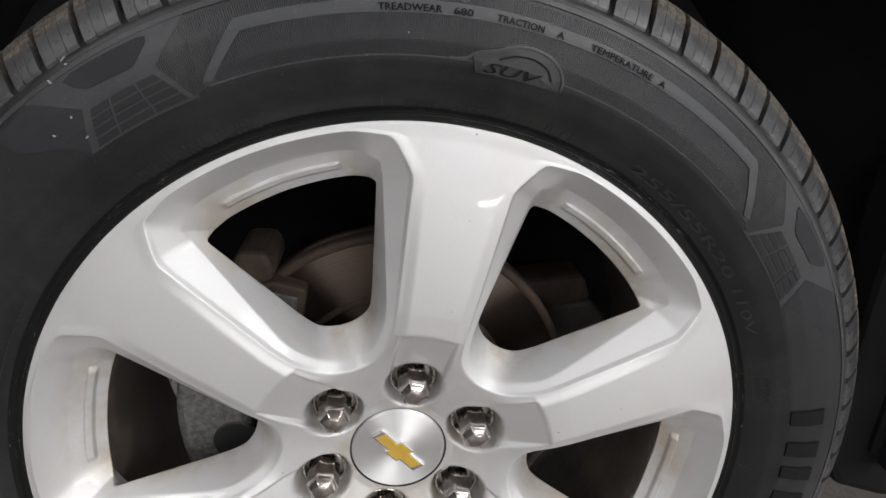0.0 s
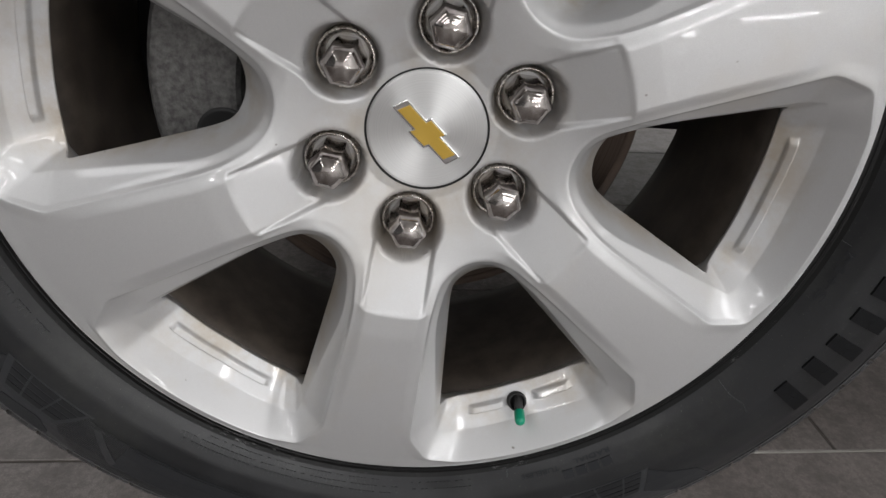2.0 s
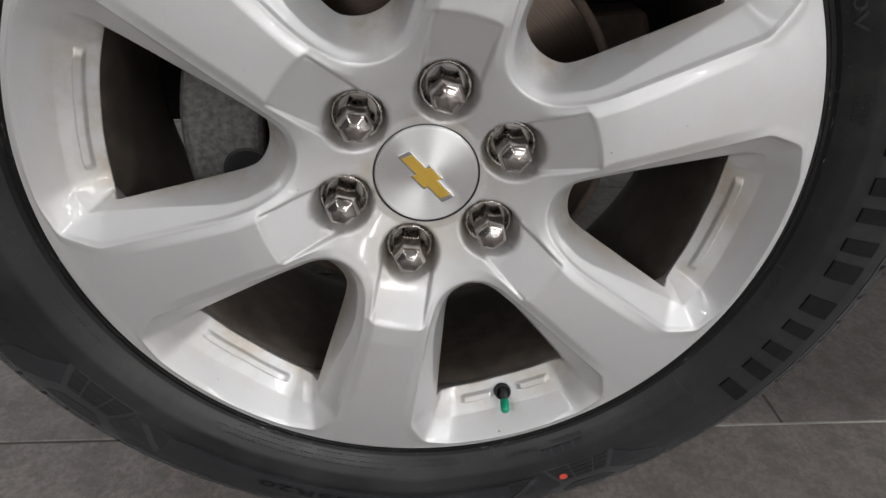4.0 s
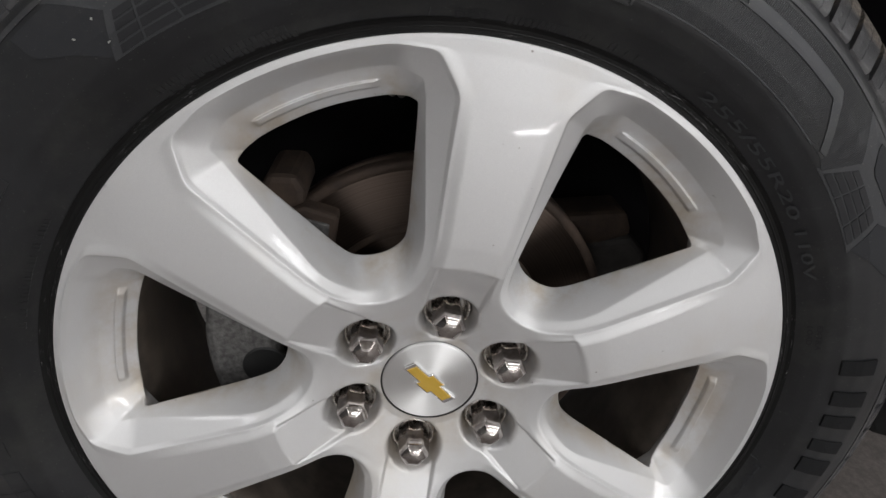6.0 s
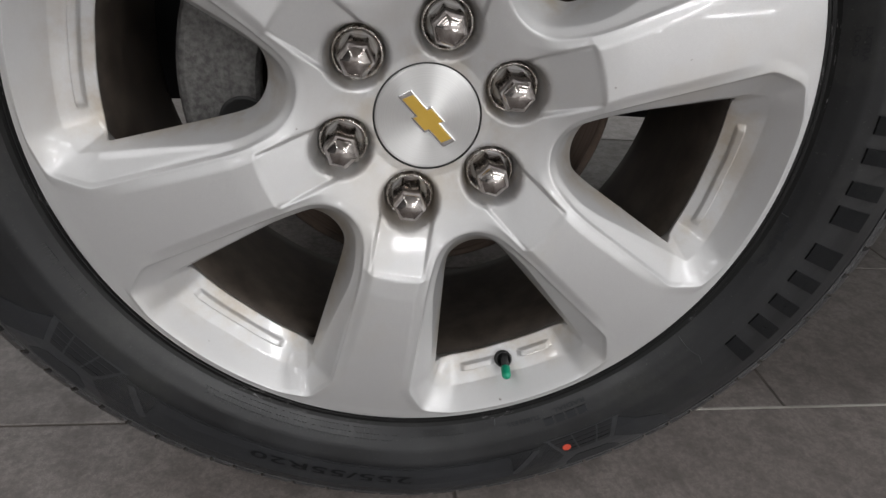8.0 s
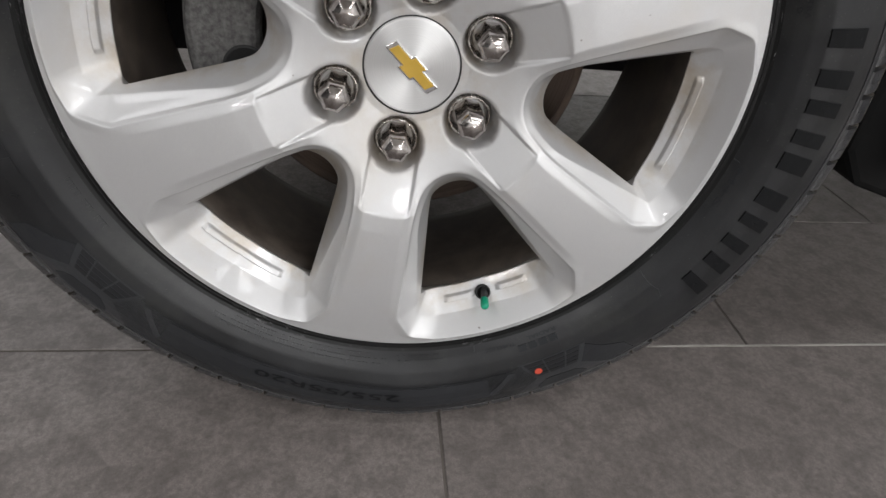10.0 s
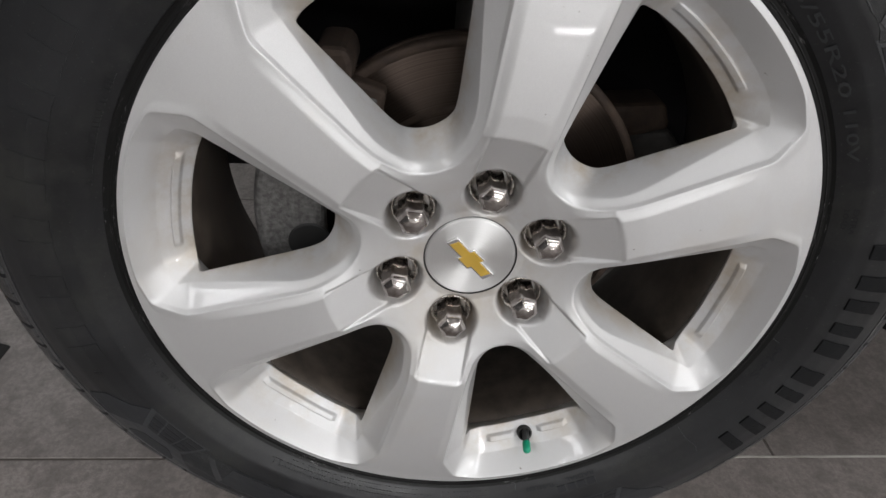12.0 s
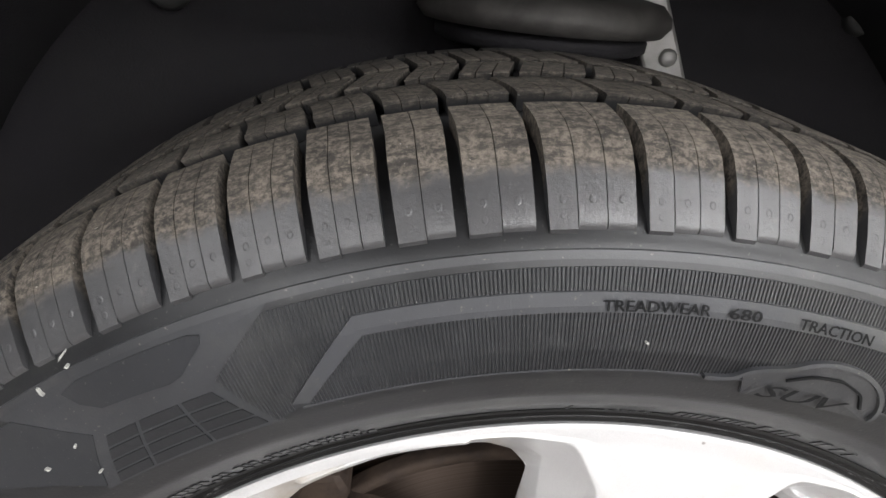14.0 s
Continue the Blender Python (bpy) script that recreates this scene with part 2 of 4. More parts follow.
CHROME = worn("stained_chrome", (0.34, 0.305, 0.29), (0.58, 0.55, 0.53), 140, (0.07, 0.16), 1.0, 300, 0.02)
SEAT = worn("stained_washer_steel", (0.50, 0.45, 0.40), (0.82, 0.80, 0.77), 160, (0.18, 0.35), 0.95, 500, 0.3)
CAP = spun("spun_aluminium", (0.84, 0.84, 0.835), (0.93, 0.93, 0.925), 0.9, 0.60, 0.80)
GOLD = worn("gold_enamel", (0.60, 0.38, 0.06), (0.66, 0.43, 0.08), 40, (0.3, 0.4), 0.3, 900, 0.05)
BRIGHT = worn("bright_chrome", (0.80, 0.80, 0.80), (0.86, 0.86, 0.86), 20, (0.06, 0.1), 1.0, 200, 0.0)
BLACK_GAP = worn("black_plastic", (0.012, 0.012, 0.012), (0.02, 0.02, 0.02), 20, (0.5, 0.6))
MATT_BLACK = worn("matt_black_plastic", (0.006, 0.006, 0.006), (0.010, 0.010, 0.010), 20, (0.8, 0.9), 0.0, 400, 0.2, spec=0.15)
GREEN = worn("green_plastic", (0.005, 0.27, 0.15), (0.008, 0.33, 0.19), 60, (0.3, 0.4))
CHALK = worn("white_paint_chip", (0.30, 0.30, 0.28), (0.42, 0.42, 0.39), 300, (0.7, 0.8))
RED = worn("red_paint_dot", (0.55, 0.06, 0.03), (0.66, 0.09, 0.05), 120, (0.5, 0.6))
BARREL = worn("dusty_barrel", (0.055, 0.044, 0.036), (0.108, 0.088, 0.071), 40, (0.5, 0.65), 0.3, 200, 0.2)
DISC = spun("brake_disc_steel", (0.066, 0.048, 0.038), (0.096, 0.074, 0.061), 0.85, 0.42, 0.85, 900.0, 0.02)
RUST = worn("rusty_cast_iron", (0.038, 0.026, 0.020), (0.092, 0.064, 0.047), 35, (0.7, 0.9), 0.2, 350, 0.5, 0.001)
CAST = worn("grey_cast_iron", (0.085, 0.082, 0.080), (0.20, 0.196, 0.19), 190, (0.5, 0.7), 0.4, 420, 0.5, 0.001)
DUSTY_STEEL = worn("dusty_pressed_steel", (0.040, 0.037, 0.035), (0.080, 0.075, 0.070), 60, (0.55, 0.75), 0.3, 420, 0.3)
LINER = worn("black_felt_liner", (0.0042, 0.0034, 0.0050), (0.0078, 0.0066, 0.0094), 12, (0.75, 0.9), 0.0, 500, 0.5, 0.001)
DARK_PAINT = worn("dark_body_paint", (0.012, 0.012, 0.014), (0.016, 0.016, 0.018), 4, (0.2, 0.25), 0.0, 300, 0.0, coat=0.6)
STEEL = worn("dull_steel", (0.20, 0.195, 0.19), (0.34, 0.33, 0.32), 25, (0.4, 0.6), 0.6, 300, 0.2)
# for the unseen west wall, darkened so less light bounces from the left
LIGHT_CUT_WALL = worn("light_cut_wall", (0.09, 0.09, 0.09), (0.12, 0.12, 0.12), 2.0, (0.7, 0.8), 0, 200, 0.1)
WALL_PAINT = worn("white_wall_paint", (0.66, 0.66, 0.65), (0.76, 0.76, 0.745), 2.0, (0.7, 0.8), 0, 200, 0.1)

# ---- helpers for meshes ----
AXLE = 0.385
PHASE = radians(9.60)


def mesh_object(name, verts, faces, mat, parent=None, label="", smooth=True):
    me = bpy.data.meshes.new(name)
    me.from_pydata([tuple(v) for v in verts], [], faces)
    me.materials.append(mat)
    if smooth:
        me.polygons.foreach_set("use_smooth", [True] * len(me.polygons))
    me.update()
    ob = new(name, me)
    if parent:
        ob.parent = parent
    if label:
        tagged(ob, label)
    return ob


def part(name, bm, mat, parent, label="", smooth=False):
    me = bpy.data.meshes.new(name)
    bmesh.ops.recalc_face_normals(bm, faces=bm.faces)
    bm.to_mesh(me)
    bm.free()
    me.materials.append(mat)
    if smooth:
        me.polygons.foreach_set("use_smooth", [True] * len(me.polygons))
    ob = new(name, me)
    if parent:
        ob.parent = parent
    if label:
        tagged(ob, label)
    return ob


def empty(name, x, y, z, label, category, group=""):
    ob = new(name)
    ob.location = (x, y, z)
    return tagged(ob, label, category, group)


def cyl(r, th, y):
    """Round the axle: th runs clockwise from straight up, as seen by the camera."""
    return (r * math.sin(th), y, r * math.cos(th))


def lathe(profile, n=128, closed=False):
    """Verts and faces of a (r, y) profile turned round the axle."""
    verts = [cyl(r, 2 * math.pi * j / n, y) for j in range(n) for r, y in profile]
    k = len(profile)
    faces = []
    for j in range(n):
        a, b = j * k, ((j + 1) % n) * k
        for i in range(k if closed else k - 1):
            i2 = (i + 1) % k
            faces.append((a + i, a + i2, b + i2, b + i))
    return verts, faces


def box_bm(sx, sy, sz, bevel=0.0, at=(0, 0, 0), seg=2):
    bm = bmesh.new()
    bmesh.ops.create_cube(bm, size=1.0, matrix=Matrix.Translation(at) @ Matrix.Diagonal((sx, sy, sz, 1)))
    if bevel:
        bmesh.ops.bevel(bm, geom=bm.edges[:], offset=bevel, segments=seg, profile=0.5, affect="EDGES")
    return bm


def prism_bm(points, depth, bevel=0.0, seg=2):
    """A polygon in the x, z plane pushed back along y."""
    bm = bmesh.new()
    front = [bm.verts.new((x, 0.0, z)) for x, z in points]
    back = [bm.verts.new((x, depth, z)) for x, z in points]
    bm.faces.new(front)
    bm.faces.new(back[::-1])
    n = len(points)
    for i in range(n):
        bm.faces.new((front[i], front[(i + 1) % n], back[(i + 1) % n], back[i]))
    bmesh.ops.recalc_face_normals(bm, faces=bm.faces)
    if bevel:
        bmesh.ops.bevel(bm, geom=bm.edges[:], offset=bevel, segments=seg, profile=0.5, affect="EDGES")
    return bm


def sstep(a, b, x):
    t = np.clip((x - a) / (b - a), 0, 1)
    return t * t * (3 - 2 * t)


# ---- the alloy wheel ----
wheel = empty("alloy_wheel", 0, 0, AXLE, "silver six-spoke alloy wheel with chrome nuts inside a black tyre", "wheel")

# One window between two spokes: u runs outwards along its middle, v to the side, y back into the wheel.
# Each half loop goes from the hub end to the rim end.
OUTLINE = [(0.0885, 0.0, 0.0125), (0.0965, 0.0215, 0.0085), (0.122, 0.0405, -0.0035), (0.2225, 0.0893, -0.0025), (0.2505, 0.0852, 0.0), (0.2620, 0.0615, 0.0004), (0.2692, 0.0, 0.0006)]
STEP = [(0.0900, 0.0, 0.0150), (0.0980, 0.0205, 0.0110), (0.1235, 0.0395, 0.0000), (0.2232, 0.0868, 0.0016), (0.2485, 0.0830, 0.0022), (0.2596, 0.0606, 0.0034), (0.2668, 0.0, 0.0040)]
CREASE = [(0.0945, 0.0, 0.0200), (0.1020, 0.0180, 0.0150), (0.1290, 0.0372, 0.0042), (0.2255, 0.0690, 0.0165), (0.2362, 0.0712, 0.0120), (0.2480, 0.0550, 0.0200), (0.2540, 0.0, 0.0240)]
HOLE = [(0.1130, 0.0, 0.0430), (0.1215, 0.0195, 0.0420), (0.1340, 0.0265, 0.0380), (0.2200, 0.0625, 0.0245), (0.2232, 0.0575, 0.0335), (0.2268, 0.0465, 0.0375), (0.2315, 0.0, 0.0400)]
HOLE_BACK = [(0.0980, 0.0, 0.0560), (0.1080, 0.0280, 0.0560), (0.1230, 0.0400, 0.0520), (0.2120, 0.0780, 0.0420), (0.2300, 0.0640, 0.0480), (0.2340, 0.0500, 0.0500), (0.2385, 0.0, 0.0520)]
SPLIT = (14, 44, 72, 12, 14, 26)


def half_loop(keys, passes):
    """Resample the key points, arc on the last stretch, and round the corners."""
    pts = []
    for k, n in enumerate(SPLIT):
        a, b = np.array(keys[k]), np.array(keys[k + 1])
        for i in range(n):
            t = i / n
            p = a * (1 - t) + b * t
            if k == len(SPLIT) - 1:
                ra, rb = math.hypot(a[0], a[1]), math.hypot(b[0], b[1])
                th = math.atan2(a[1], a[0]) * (1 - t)
                r = ra * (1 - t) + rb * t
                p = np.array((r * math.cos(th), r * math.sin(th), p[2]))
            pts.append(p)
    pts.append(np.array(keys[-1]))
    pts = np.array(pts)
    full = np.vstack([pts, (pts * (1, -1, 1))[-2:0:-1]])
    for _ in range(passes):
        full = 0.5 * full + 0.25 * (np.roll(full, 1, 0) + np.roll(full, -1, 0))
    # the hub end is a soft round
    k = SPLIT[0] + SPLIT[1] + 10
    for _ in range(170):
        soft = 0.5 * full + 0.25 * (np.roll(full, 1, 0) + np.roll(full, -1, 0))
        full[:k], full[-k:] = soft[:k], soft[-k:]
    half = full[: len(pts)].copy()
    half[0, 1] = half[-1, 1] = 0.0
    return half


def fillet(p0, p1, p2, d, n):
    """Points that round the corner p1, cut back by d on both sides."""
    a, b = p0 - p1, p2 - p1
    la, lb = np.linalg.norm(a), np.linalg.norm(b)
    a = p1 + a / max(la, 1e-9) * min(d, la * 0.45)
    b = p1 + b / max(lb, 1e-9) * min(d, lb * 0.45)
    return [a * (1 - t) ** 2 + 2 * p1 * t * (1 - t) + b * t * t for t in np.linspace(0, 1, n)]


NUT_R, POCKET_R = 0.066, 0.0215


# the spoke's face is a long shallow arch from the hub to the rim
ARCH_R = np.linspace(0.140, 0.2640, 60)
RISE_R = np.concatenate([[0.040, 0.046, 0.066, 0.089, 0.106, 0.122], ARCH_R, [0.2690, 0.2715, 0.2735]])
RISE_Y = np.concatenate([[0.0268, 0.0262, 0.0195, 0.0115, 0.0030, -0.0050], -0.0053 + 0.049 * (ARCH_R - 0.2) + 0.525 * (ARCH_R - 0.2) ** 2, [0.0003, 0.0005, 0.0008]])


def face_height(u, v):
    """How deep the front of the casting lies: spokes, hub dish, pads, nut pockets."""
    r = np.hypot(u, v)
    psi = np.arctan2(v, u)
    phi = radians(30) - psi
    rho, off = r * np.cos(phi), r * np.sin(phi)
    y = np.interp(r, RISE_R, RISE_Y)
    y = y + 0.0006 * (np.minimum(off, 0.034) / 0.033) ** 2 * sstep(0.12, 0.16, rho)
    # the sunk pad between the nut and the spoke's face
    pad = np.interp(rho, [0.060, 0.090, 0.1215], [0.0262, 0.0140, -0.0037])
    hw = np.interp(rho, [0.06, 0.085, 0.1205], [0.0208, 0.0214, 0.0222])
    inside = (1 - sstep(hw - 0.0026, hw + 0.0008, off)) * (1 - sstep(0.1205, 0.1232, r)) * sstep(0.058, 0.066, rho)
    y = y * (1 - inside) + np.maximum(y, pad) * inside
    d = np.hypot(rho - NUT_R, off)
    well = 1 - sstep(0.0184, 0.0232, d)
    rim = 1 - sstep(0.0226, 0.0252, d)
    y = y + 0.0012 * rim
    return y * (1 - well) + 0.0420 * well


def casting():
    outline, step = half_loop(OUTLINE, 7), half_loop(STEP, 7)
    crease, hole, back = half_loop(CREASE, 6), half_loop(HOLE, 6), half_loop(HOLE_BACK, 5)
    m = len(outline)
    # the edge of the sixth: hub circle, spoke axis, rim circle
    s = np.cumsum((0,) + SPLIT)
    c30, s30 = math.cos(radians(30)), math.sin(radians(30))
    edge = np.zeros((m, 2))
    for j in range(m):
        if j <= s[1]:
            th = radians(30) * (j / s[1])
            edge[j] = (0.0400 * math.cos(th), 0.0400 * math.sin(th))
        elif j <= s[2]:
            r = 0.0400 + (0.1215 - 0.0400) * (j - s[1]) / (s[2] - s[1])
            edge[j] = (r * c30, r * s30)
        elif j <= s[3]:
            r = 0.1215 + (0.2540 - 0.1215) * (j - s[2]) / (s[3] - s[2])
            edge[j] = (r * c30, r * s30)
        elif j <= s[4]:
            r = 0.2540 + 0.0195 * (j - s[3]) / (s[4] - s[3])
            edge[j] = (r * c30, r * s30)
        else:
            th = radians(30) * (1 - (j - s[4]) / (m - 1 - s[4]))
            edge[j] = (0.2735 * math.cos(th), 0.2735 * math.sin(th))
    rings = 56
    grid = []
    cut = outline[:, :2]
    for i in range(rings + 1):
        t = i / rings
        uv = edge * (1 - t) + cut * t
        # nut pocket: draw near points on to its two edges
        r, psi = np.hypot(uv[:, 0], uv[:, 1]), np.arctan2(uv[:, 1], uv[:, 0])
        phi = radians(30) - psi
        dx, dy = r * np.cos(phi) - NUT_R, r * np.sin(phi)
        d = np.hypot(dx, dy)
        for ring_r in (0.0184, 0.0232, 0.0252):
            hit = (abs(d - ring_r) < 0.0007) & (phi > 1e-6)
            k = np.where(hit, ring_r / np.maximum(d, 1e-6), 1.0)
            dx, dy, d = dx * k, dy * k, d * k
        rho, off = dx + NUT_R, dy
        r, phi = np.hypot(rho, off), np.arctan2(off, rho)
        psi = radians(30) - phi
        u, v = r * np.cos(psi), r * np.sin(psi)
        grid.append(np.column_stack([u, v, face_height(u, v)]))
    face = np.array(grid)
    # meet the outline at its own height over the last few millimetres
    lift = outline[:, 2] - face[-1, :, 2]
    w = sstep(0.0, 0.010, 0.010 - np.linalg.norm(face[:, :, :2] - face[-1][None, :, :2], axis=2))
    face[:, :, 2] += w * lift[None, :]
    cols = []
    for j in range(m):
        a, o, c, h, b = face[-3, j], face[-1, j], crease[j], hole[j], back[j]
        near = 1.0 if s[2] < j < s[3] else 0.75
        hub = 1.0 + 0.5 * float(1 - sstep(s[1], s[2], j))
        col = [face[0, j]] * 4
        if j >= s[4]:
            d = edge[j] / np.linalg.norm(edge[j])
            col = [np.array((d[0] * r, d[1] * r, y)) for r, y in ((0.2736, 0.0080), (0.2738, 0.0040), (0.2738, 0.0018), (0.27372, 0.0011))]
        col += [face[i, j] for i in range(rings - 3)]
        q = step[j]
        col += fillet(a, o, q, 0.0009 * hub, 4)
        col += fillet(o, q, c, 0.0009 * hub, 4)
        col += [q * 0.5 + c * 0.5]
        col += fillet(q, c, h, 0.0011 * near * hub, 4)
        col += [c + (h - c) * w for w in np.linspace(0.09, 0.95, 34)]
        col += fillet(c, h, b, 0.0012, 4)
        col += [h * 0.5 + b * 0.5, b]
        cols.append(col)
    cols = np.array(cols)
    # the hub end of the window rolls over softly
    lo, hi = rings - 10, rings + 22
    roll = cols.copy()
    for _ in range(5):
        roll[:, lo:hi] = 0.5 * roll[:, lo:hi] + 0.25 * (roll[:, lo - 1:hi - 1] + roll[:, lo + 1:hi + 1])
    share = (1 - sstep(s[1] + 4, s[2] - 2, np.arange(m)))[:, None, None]
    cols = cols * (1 - share) + roll * share
    # the raised lug on the ledge by the rim
    led = np.hypot(cols[:, :, 0], cols[:, :, 1])
    ang = np.abs(np.degrees(np.arctan2(cols[:, :, 1], cols[:, :, 0])))
    lug = (1 - sstep(0.0020, 0.0032, np.abs(led - 0.2418))) * (1 - sstep(9.4, 10.3, ang)) * (cols[:, :, 2] > 0.02)
    gap = sstep(2.6, 3.6, ang)
    k = len(cols[0])
    verts, faces = [], []
    for turn in range(6):
        base = PHASE + radians(60 * turn + 30)
        for side in (1, -1):
            off = len(verts)
            rise = 0.0032 * lug * (gap if turn == 2 else 1.0)
            for col in np.dstack([cols[:, :, :2], cols[:, :, 2] - rise]):
                for u, v, y in col:
                    th = base + side * math.atan2(v, u)
                    verts.append(cyl(math.hypot(u, v), th, y))
            for j in range(m - 1):
                for i in range(k - 1):
                    q = (off + j * k + i, off + j * k + i + 1, off + (j + 1) * k + i + 1, off + (j + 1) * k + i)
                    faces.append(q if side > 0 else q[::-1])
    me = bpy.data.meshes.new("spoke_casting")
    me.from_pydata(verts, [], faces)
    bm = bmesh.new()
    bm.from_mesh(me)
    bmesh.ops.remove_doubles(bm, verts=bm.verts, dist=0.00002)
    bmesh.ops.recalc_face_normals(bm, faces=bm.faces)
    bm.to_mesh(me)
    bm.free()
    me.materials.append(SILVER)
    me.polygons.foreach_set("use_smooth", [True] * len(me.polygons))
    ob = new("spoke_casting", me)
    ob.parent = wheel
    return ob


casting()

# rim lip and barrel behind the spokes
lip = [(0.2735, 0.0070), (0.2732, 0.0100), (0.2690, 0.0125), (0.2600, 0.0150)]
v, f = lathe(lip, 720)
mesh_object("rim_lip", v, f, SILVER, wheel)
barrel = [(0.2600, 0.0300), (0.2385, 0.0500), (0.2345, 0.0560), (0.2330, 0.0700), (0.2360, 0.1000), (0.2400, 0.1400), (0.2440, 0.1900), (0.2500, 0.2130), (0.2520, 0.2150), (0.2600, 0.2140), (0.2560, 0.1900), (0.2480, 0.1300), (0.2600, 0.0400)]
v, f = lathe(barrel, 160, closed=True)
mesh_object("barrel", v, f, BARREL, wheel, "dusty brown inner barrel of the wheel")

# centre cap with a gold and chrome emblem
v, f = lathe([(0.0, 0.0245), (0.012, 0.0248), (0.026, 0.0256), (0.036, 0.0264), (0.0380, 0.0267), (0.0386, 0.0275), (0.0386, 0.040)], 128)
cap = mesh_object("centre_cap", v, f, CAP, wheel, "spun aluminium centre cap with a gold cross-bar emblem")
v, f = lathe([(0.0384, 0.0282), (0.0408, 0.0282)], 96)
mesh_object("gap_ring", v, f, BLACK_GAP, cap)


def emblem(sx, sz, depth, lift, bevel, mat, name, label):
    # a plain slanted bar with a broad middle block
    pts = [(-0.0214, 0.0034), (-0.0058, 0.0034), (-0.0046, 0.0068), (0.0070, 0.0068), (0.0056, 0.0034), (0.0216, 0.0034), (0.0190, -0.0034), (0.0046, -0.0034), (0.0034, -0.0066), (-0.0082, -0.0066), (-0.0068, -0.0034), (-0.0240, -0.0034)]
    cx = sum(p[0] for p in pts) / len(pts)
    pts = [((x - cx) + math.copysign(sx if abs(x) > 0.012 else sz, x), z + math.copysign(sz, z)) for x, z in pts]
    bm = prism_bm(pts, depth, bevel, 2)
    ob = part(name, bm, mat, cap, label)
    ob.matrix_local = pose(0, lift, 0, 0, 46.5, 0)
    return ob


emblem(0.0038, 0.0019, 0.0040, 0.0228, 0.0009, BRIGHT, "emblem_frame", "bright chrome emblem surround")
emblem(0.0000, -0.0005, 0.0010, 0.0222, 0.0003, GOLD, "emblem_inlay", "gold enamel emblem inlay")


def lug_nut(th):
    nut = part("lug_nut", hex_nut(), CHROME, wheel, "stained chrome acorn lug nut", smooth=True)
    x, _, z = cyl(NUT_R, th, 0)
    nut.matrix_local = pose(x, 0.0035, z, 0, math.degrees(th) + 8 * math.sin(th * 3), 0)
    v, f = lathe([(0.0128, 0.0420), (0.0140, 0.0370), (0.0156, 0.0322), (0.0164, 0.0300), (0.0172, 0.0292), (0.0180, 0.0298), (0.0184, 0.0320), (0.0184, 0.0440)], 48)
    mesh_object("washer", v, f, SEAT, nut, "rust-stained washer face")


def hex_nut():
    """Acorn head: six flats with narrow rounded corners that run over a dome to a small tip; y = 0 at the tip."""
    rings = ((0.0, 0.0, 1.0), (0.0026, 0.0001, 1.0), (0.0058, 0.0008, 0.5), (0.0091, 0.0024, 0.14), (0.0116, 0.0048, 0.0), (0.0130, 0.0074, 0.0), (0.0134, 0.0102, 0.0), (0.0134, 0.0138, 0.0), (0.0132, 0.0280, 0.0), (0.0132, 0.0405, 0.0))
    bm = bmesh.new()

    def spot(r, y, round_part, a):
        # a hexagon's radius at that angle, drawn towards a circle on the dome
        flat = math.cos(radians(30)) / math.cos((a + radians(30)) % radians(60) - radians(30))
        k = flat * (1 - round_part) + 0.93 * round_part
        return bm.verts.new((r * k * math.sin(a), y, r * k * math.cos(a)))

    for side in range(6):
        mid = radians(60 * side)
        for lo, hi, n in ((-25.5, 25.5, 4), (25.5, 34.5, 2)):
            grid = [[spot(r, y, f, mid + radians(lo + (hi - lo) * c / n)) for c in range(n + 1)] for r, y, f in rings]
            if n == 2:
                for row, (r, y, f) in zip(grid, rings):
                    row[1].co.x *= 1 - 0.022 * (1 - f)
                    row[1].co.z *= 1 - 0.022 * (1 - f)
            for a, b in zip(grid, grid[1:]):
                for c in range(n):
                    bm.faces.new((a[c], a[c + 1], b[c + 1], b[c]))
    bmesh.ops.remove_doubles(bm, verts=bm.verts[:], dist=1e-6)
    for e in bm.edges:
        # the flats keep crisp borders against their rounded corners
        mid = (e.verts[0].co + e.verts[1].co) / 2
        along = abs(e.verts[0].co.y - e.verts[1].co.y) > 1e-6
        turn = math.degrees(math.atan2(mid.x, mid.z)) % 60
        e.smooth = not (along and mid.y > 0.001 and min(abs(turn - 25.5), abs(turn - 34.5)) < 0.6)
    return bm


for i in range(6):
    lug_nut(PHASE + i * math.pi / 3)

# valve: black rubber collar on the ledge, short stem, green cap
VALVE = radians(160.2)
vx, _, vz = cyl(0.2415, VALVE, 0)
vv, vf = lathe([(0.0, 0.0030), (0.0054, 0.0024), (0.0060, -0.0012), (0.0070, -0.0018), (0.0078, -0.0004), (0.0080, 0.0060)], 36)
hole_ob = mesh_object("valve_hole", vv, vf, BLACK_GAP, wheel, "black rubber valve collar")
hole_ob.matrix_local = pose(vx, 0.0282, vz, -30, 0, 0)
vv, vf = lathe([(0.0, 0.0), (0.0036, 0.0002), (0.0036, 0.0175), (0.0042, 0.0195)], 24)
stem = mesh_object("valve_stem", vv, vf, BLACK_GAP, wheel, "black rubber valve stem")
stem.matrix_local = pose(vx, 0.0130, vz - 0.0014, 8, 0, -3)
vv, vf = lathe([(0.0, -0.0080), (0.0022, -0.0077), (0.0036, -0.0064), (0.0042, -0.0046), (0.0043, 0.0040), (0.0040, 0.0046), (0.0, 0.0048)], 24)
mesh_object("valve_cap", vv, vf, GREEN, stem, "green plastic valve cap")

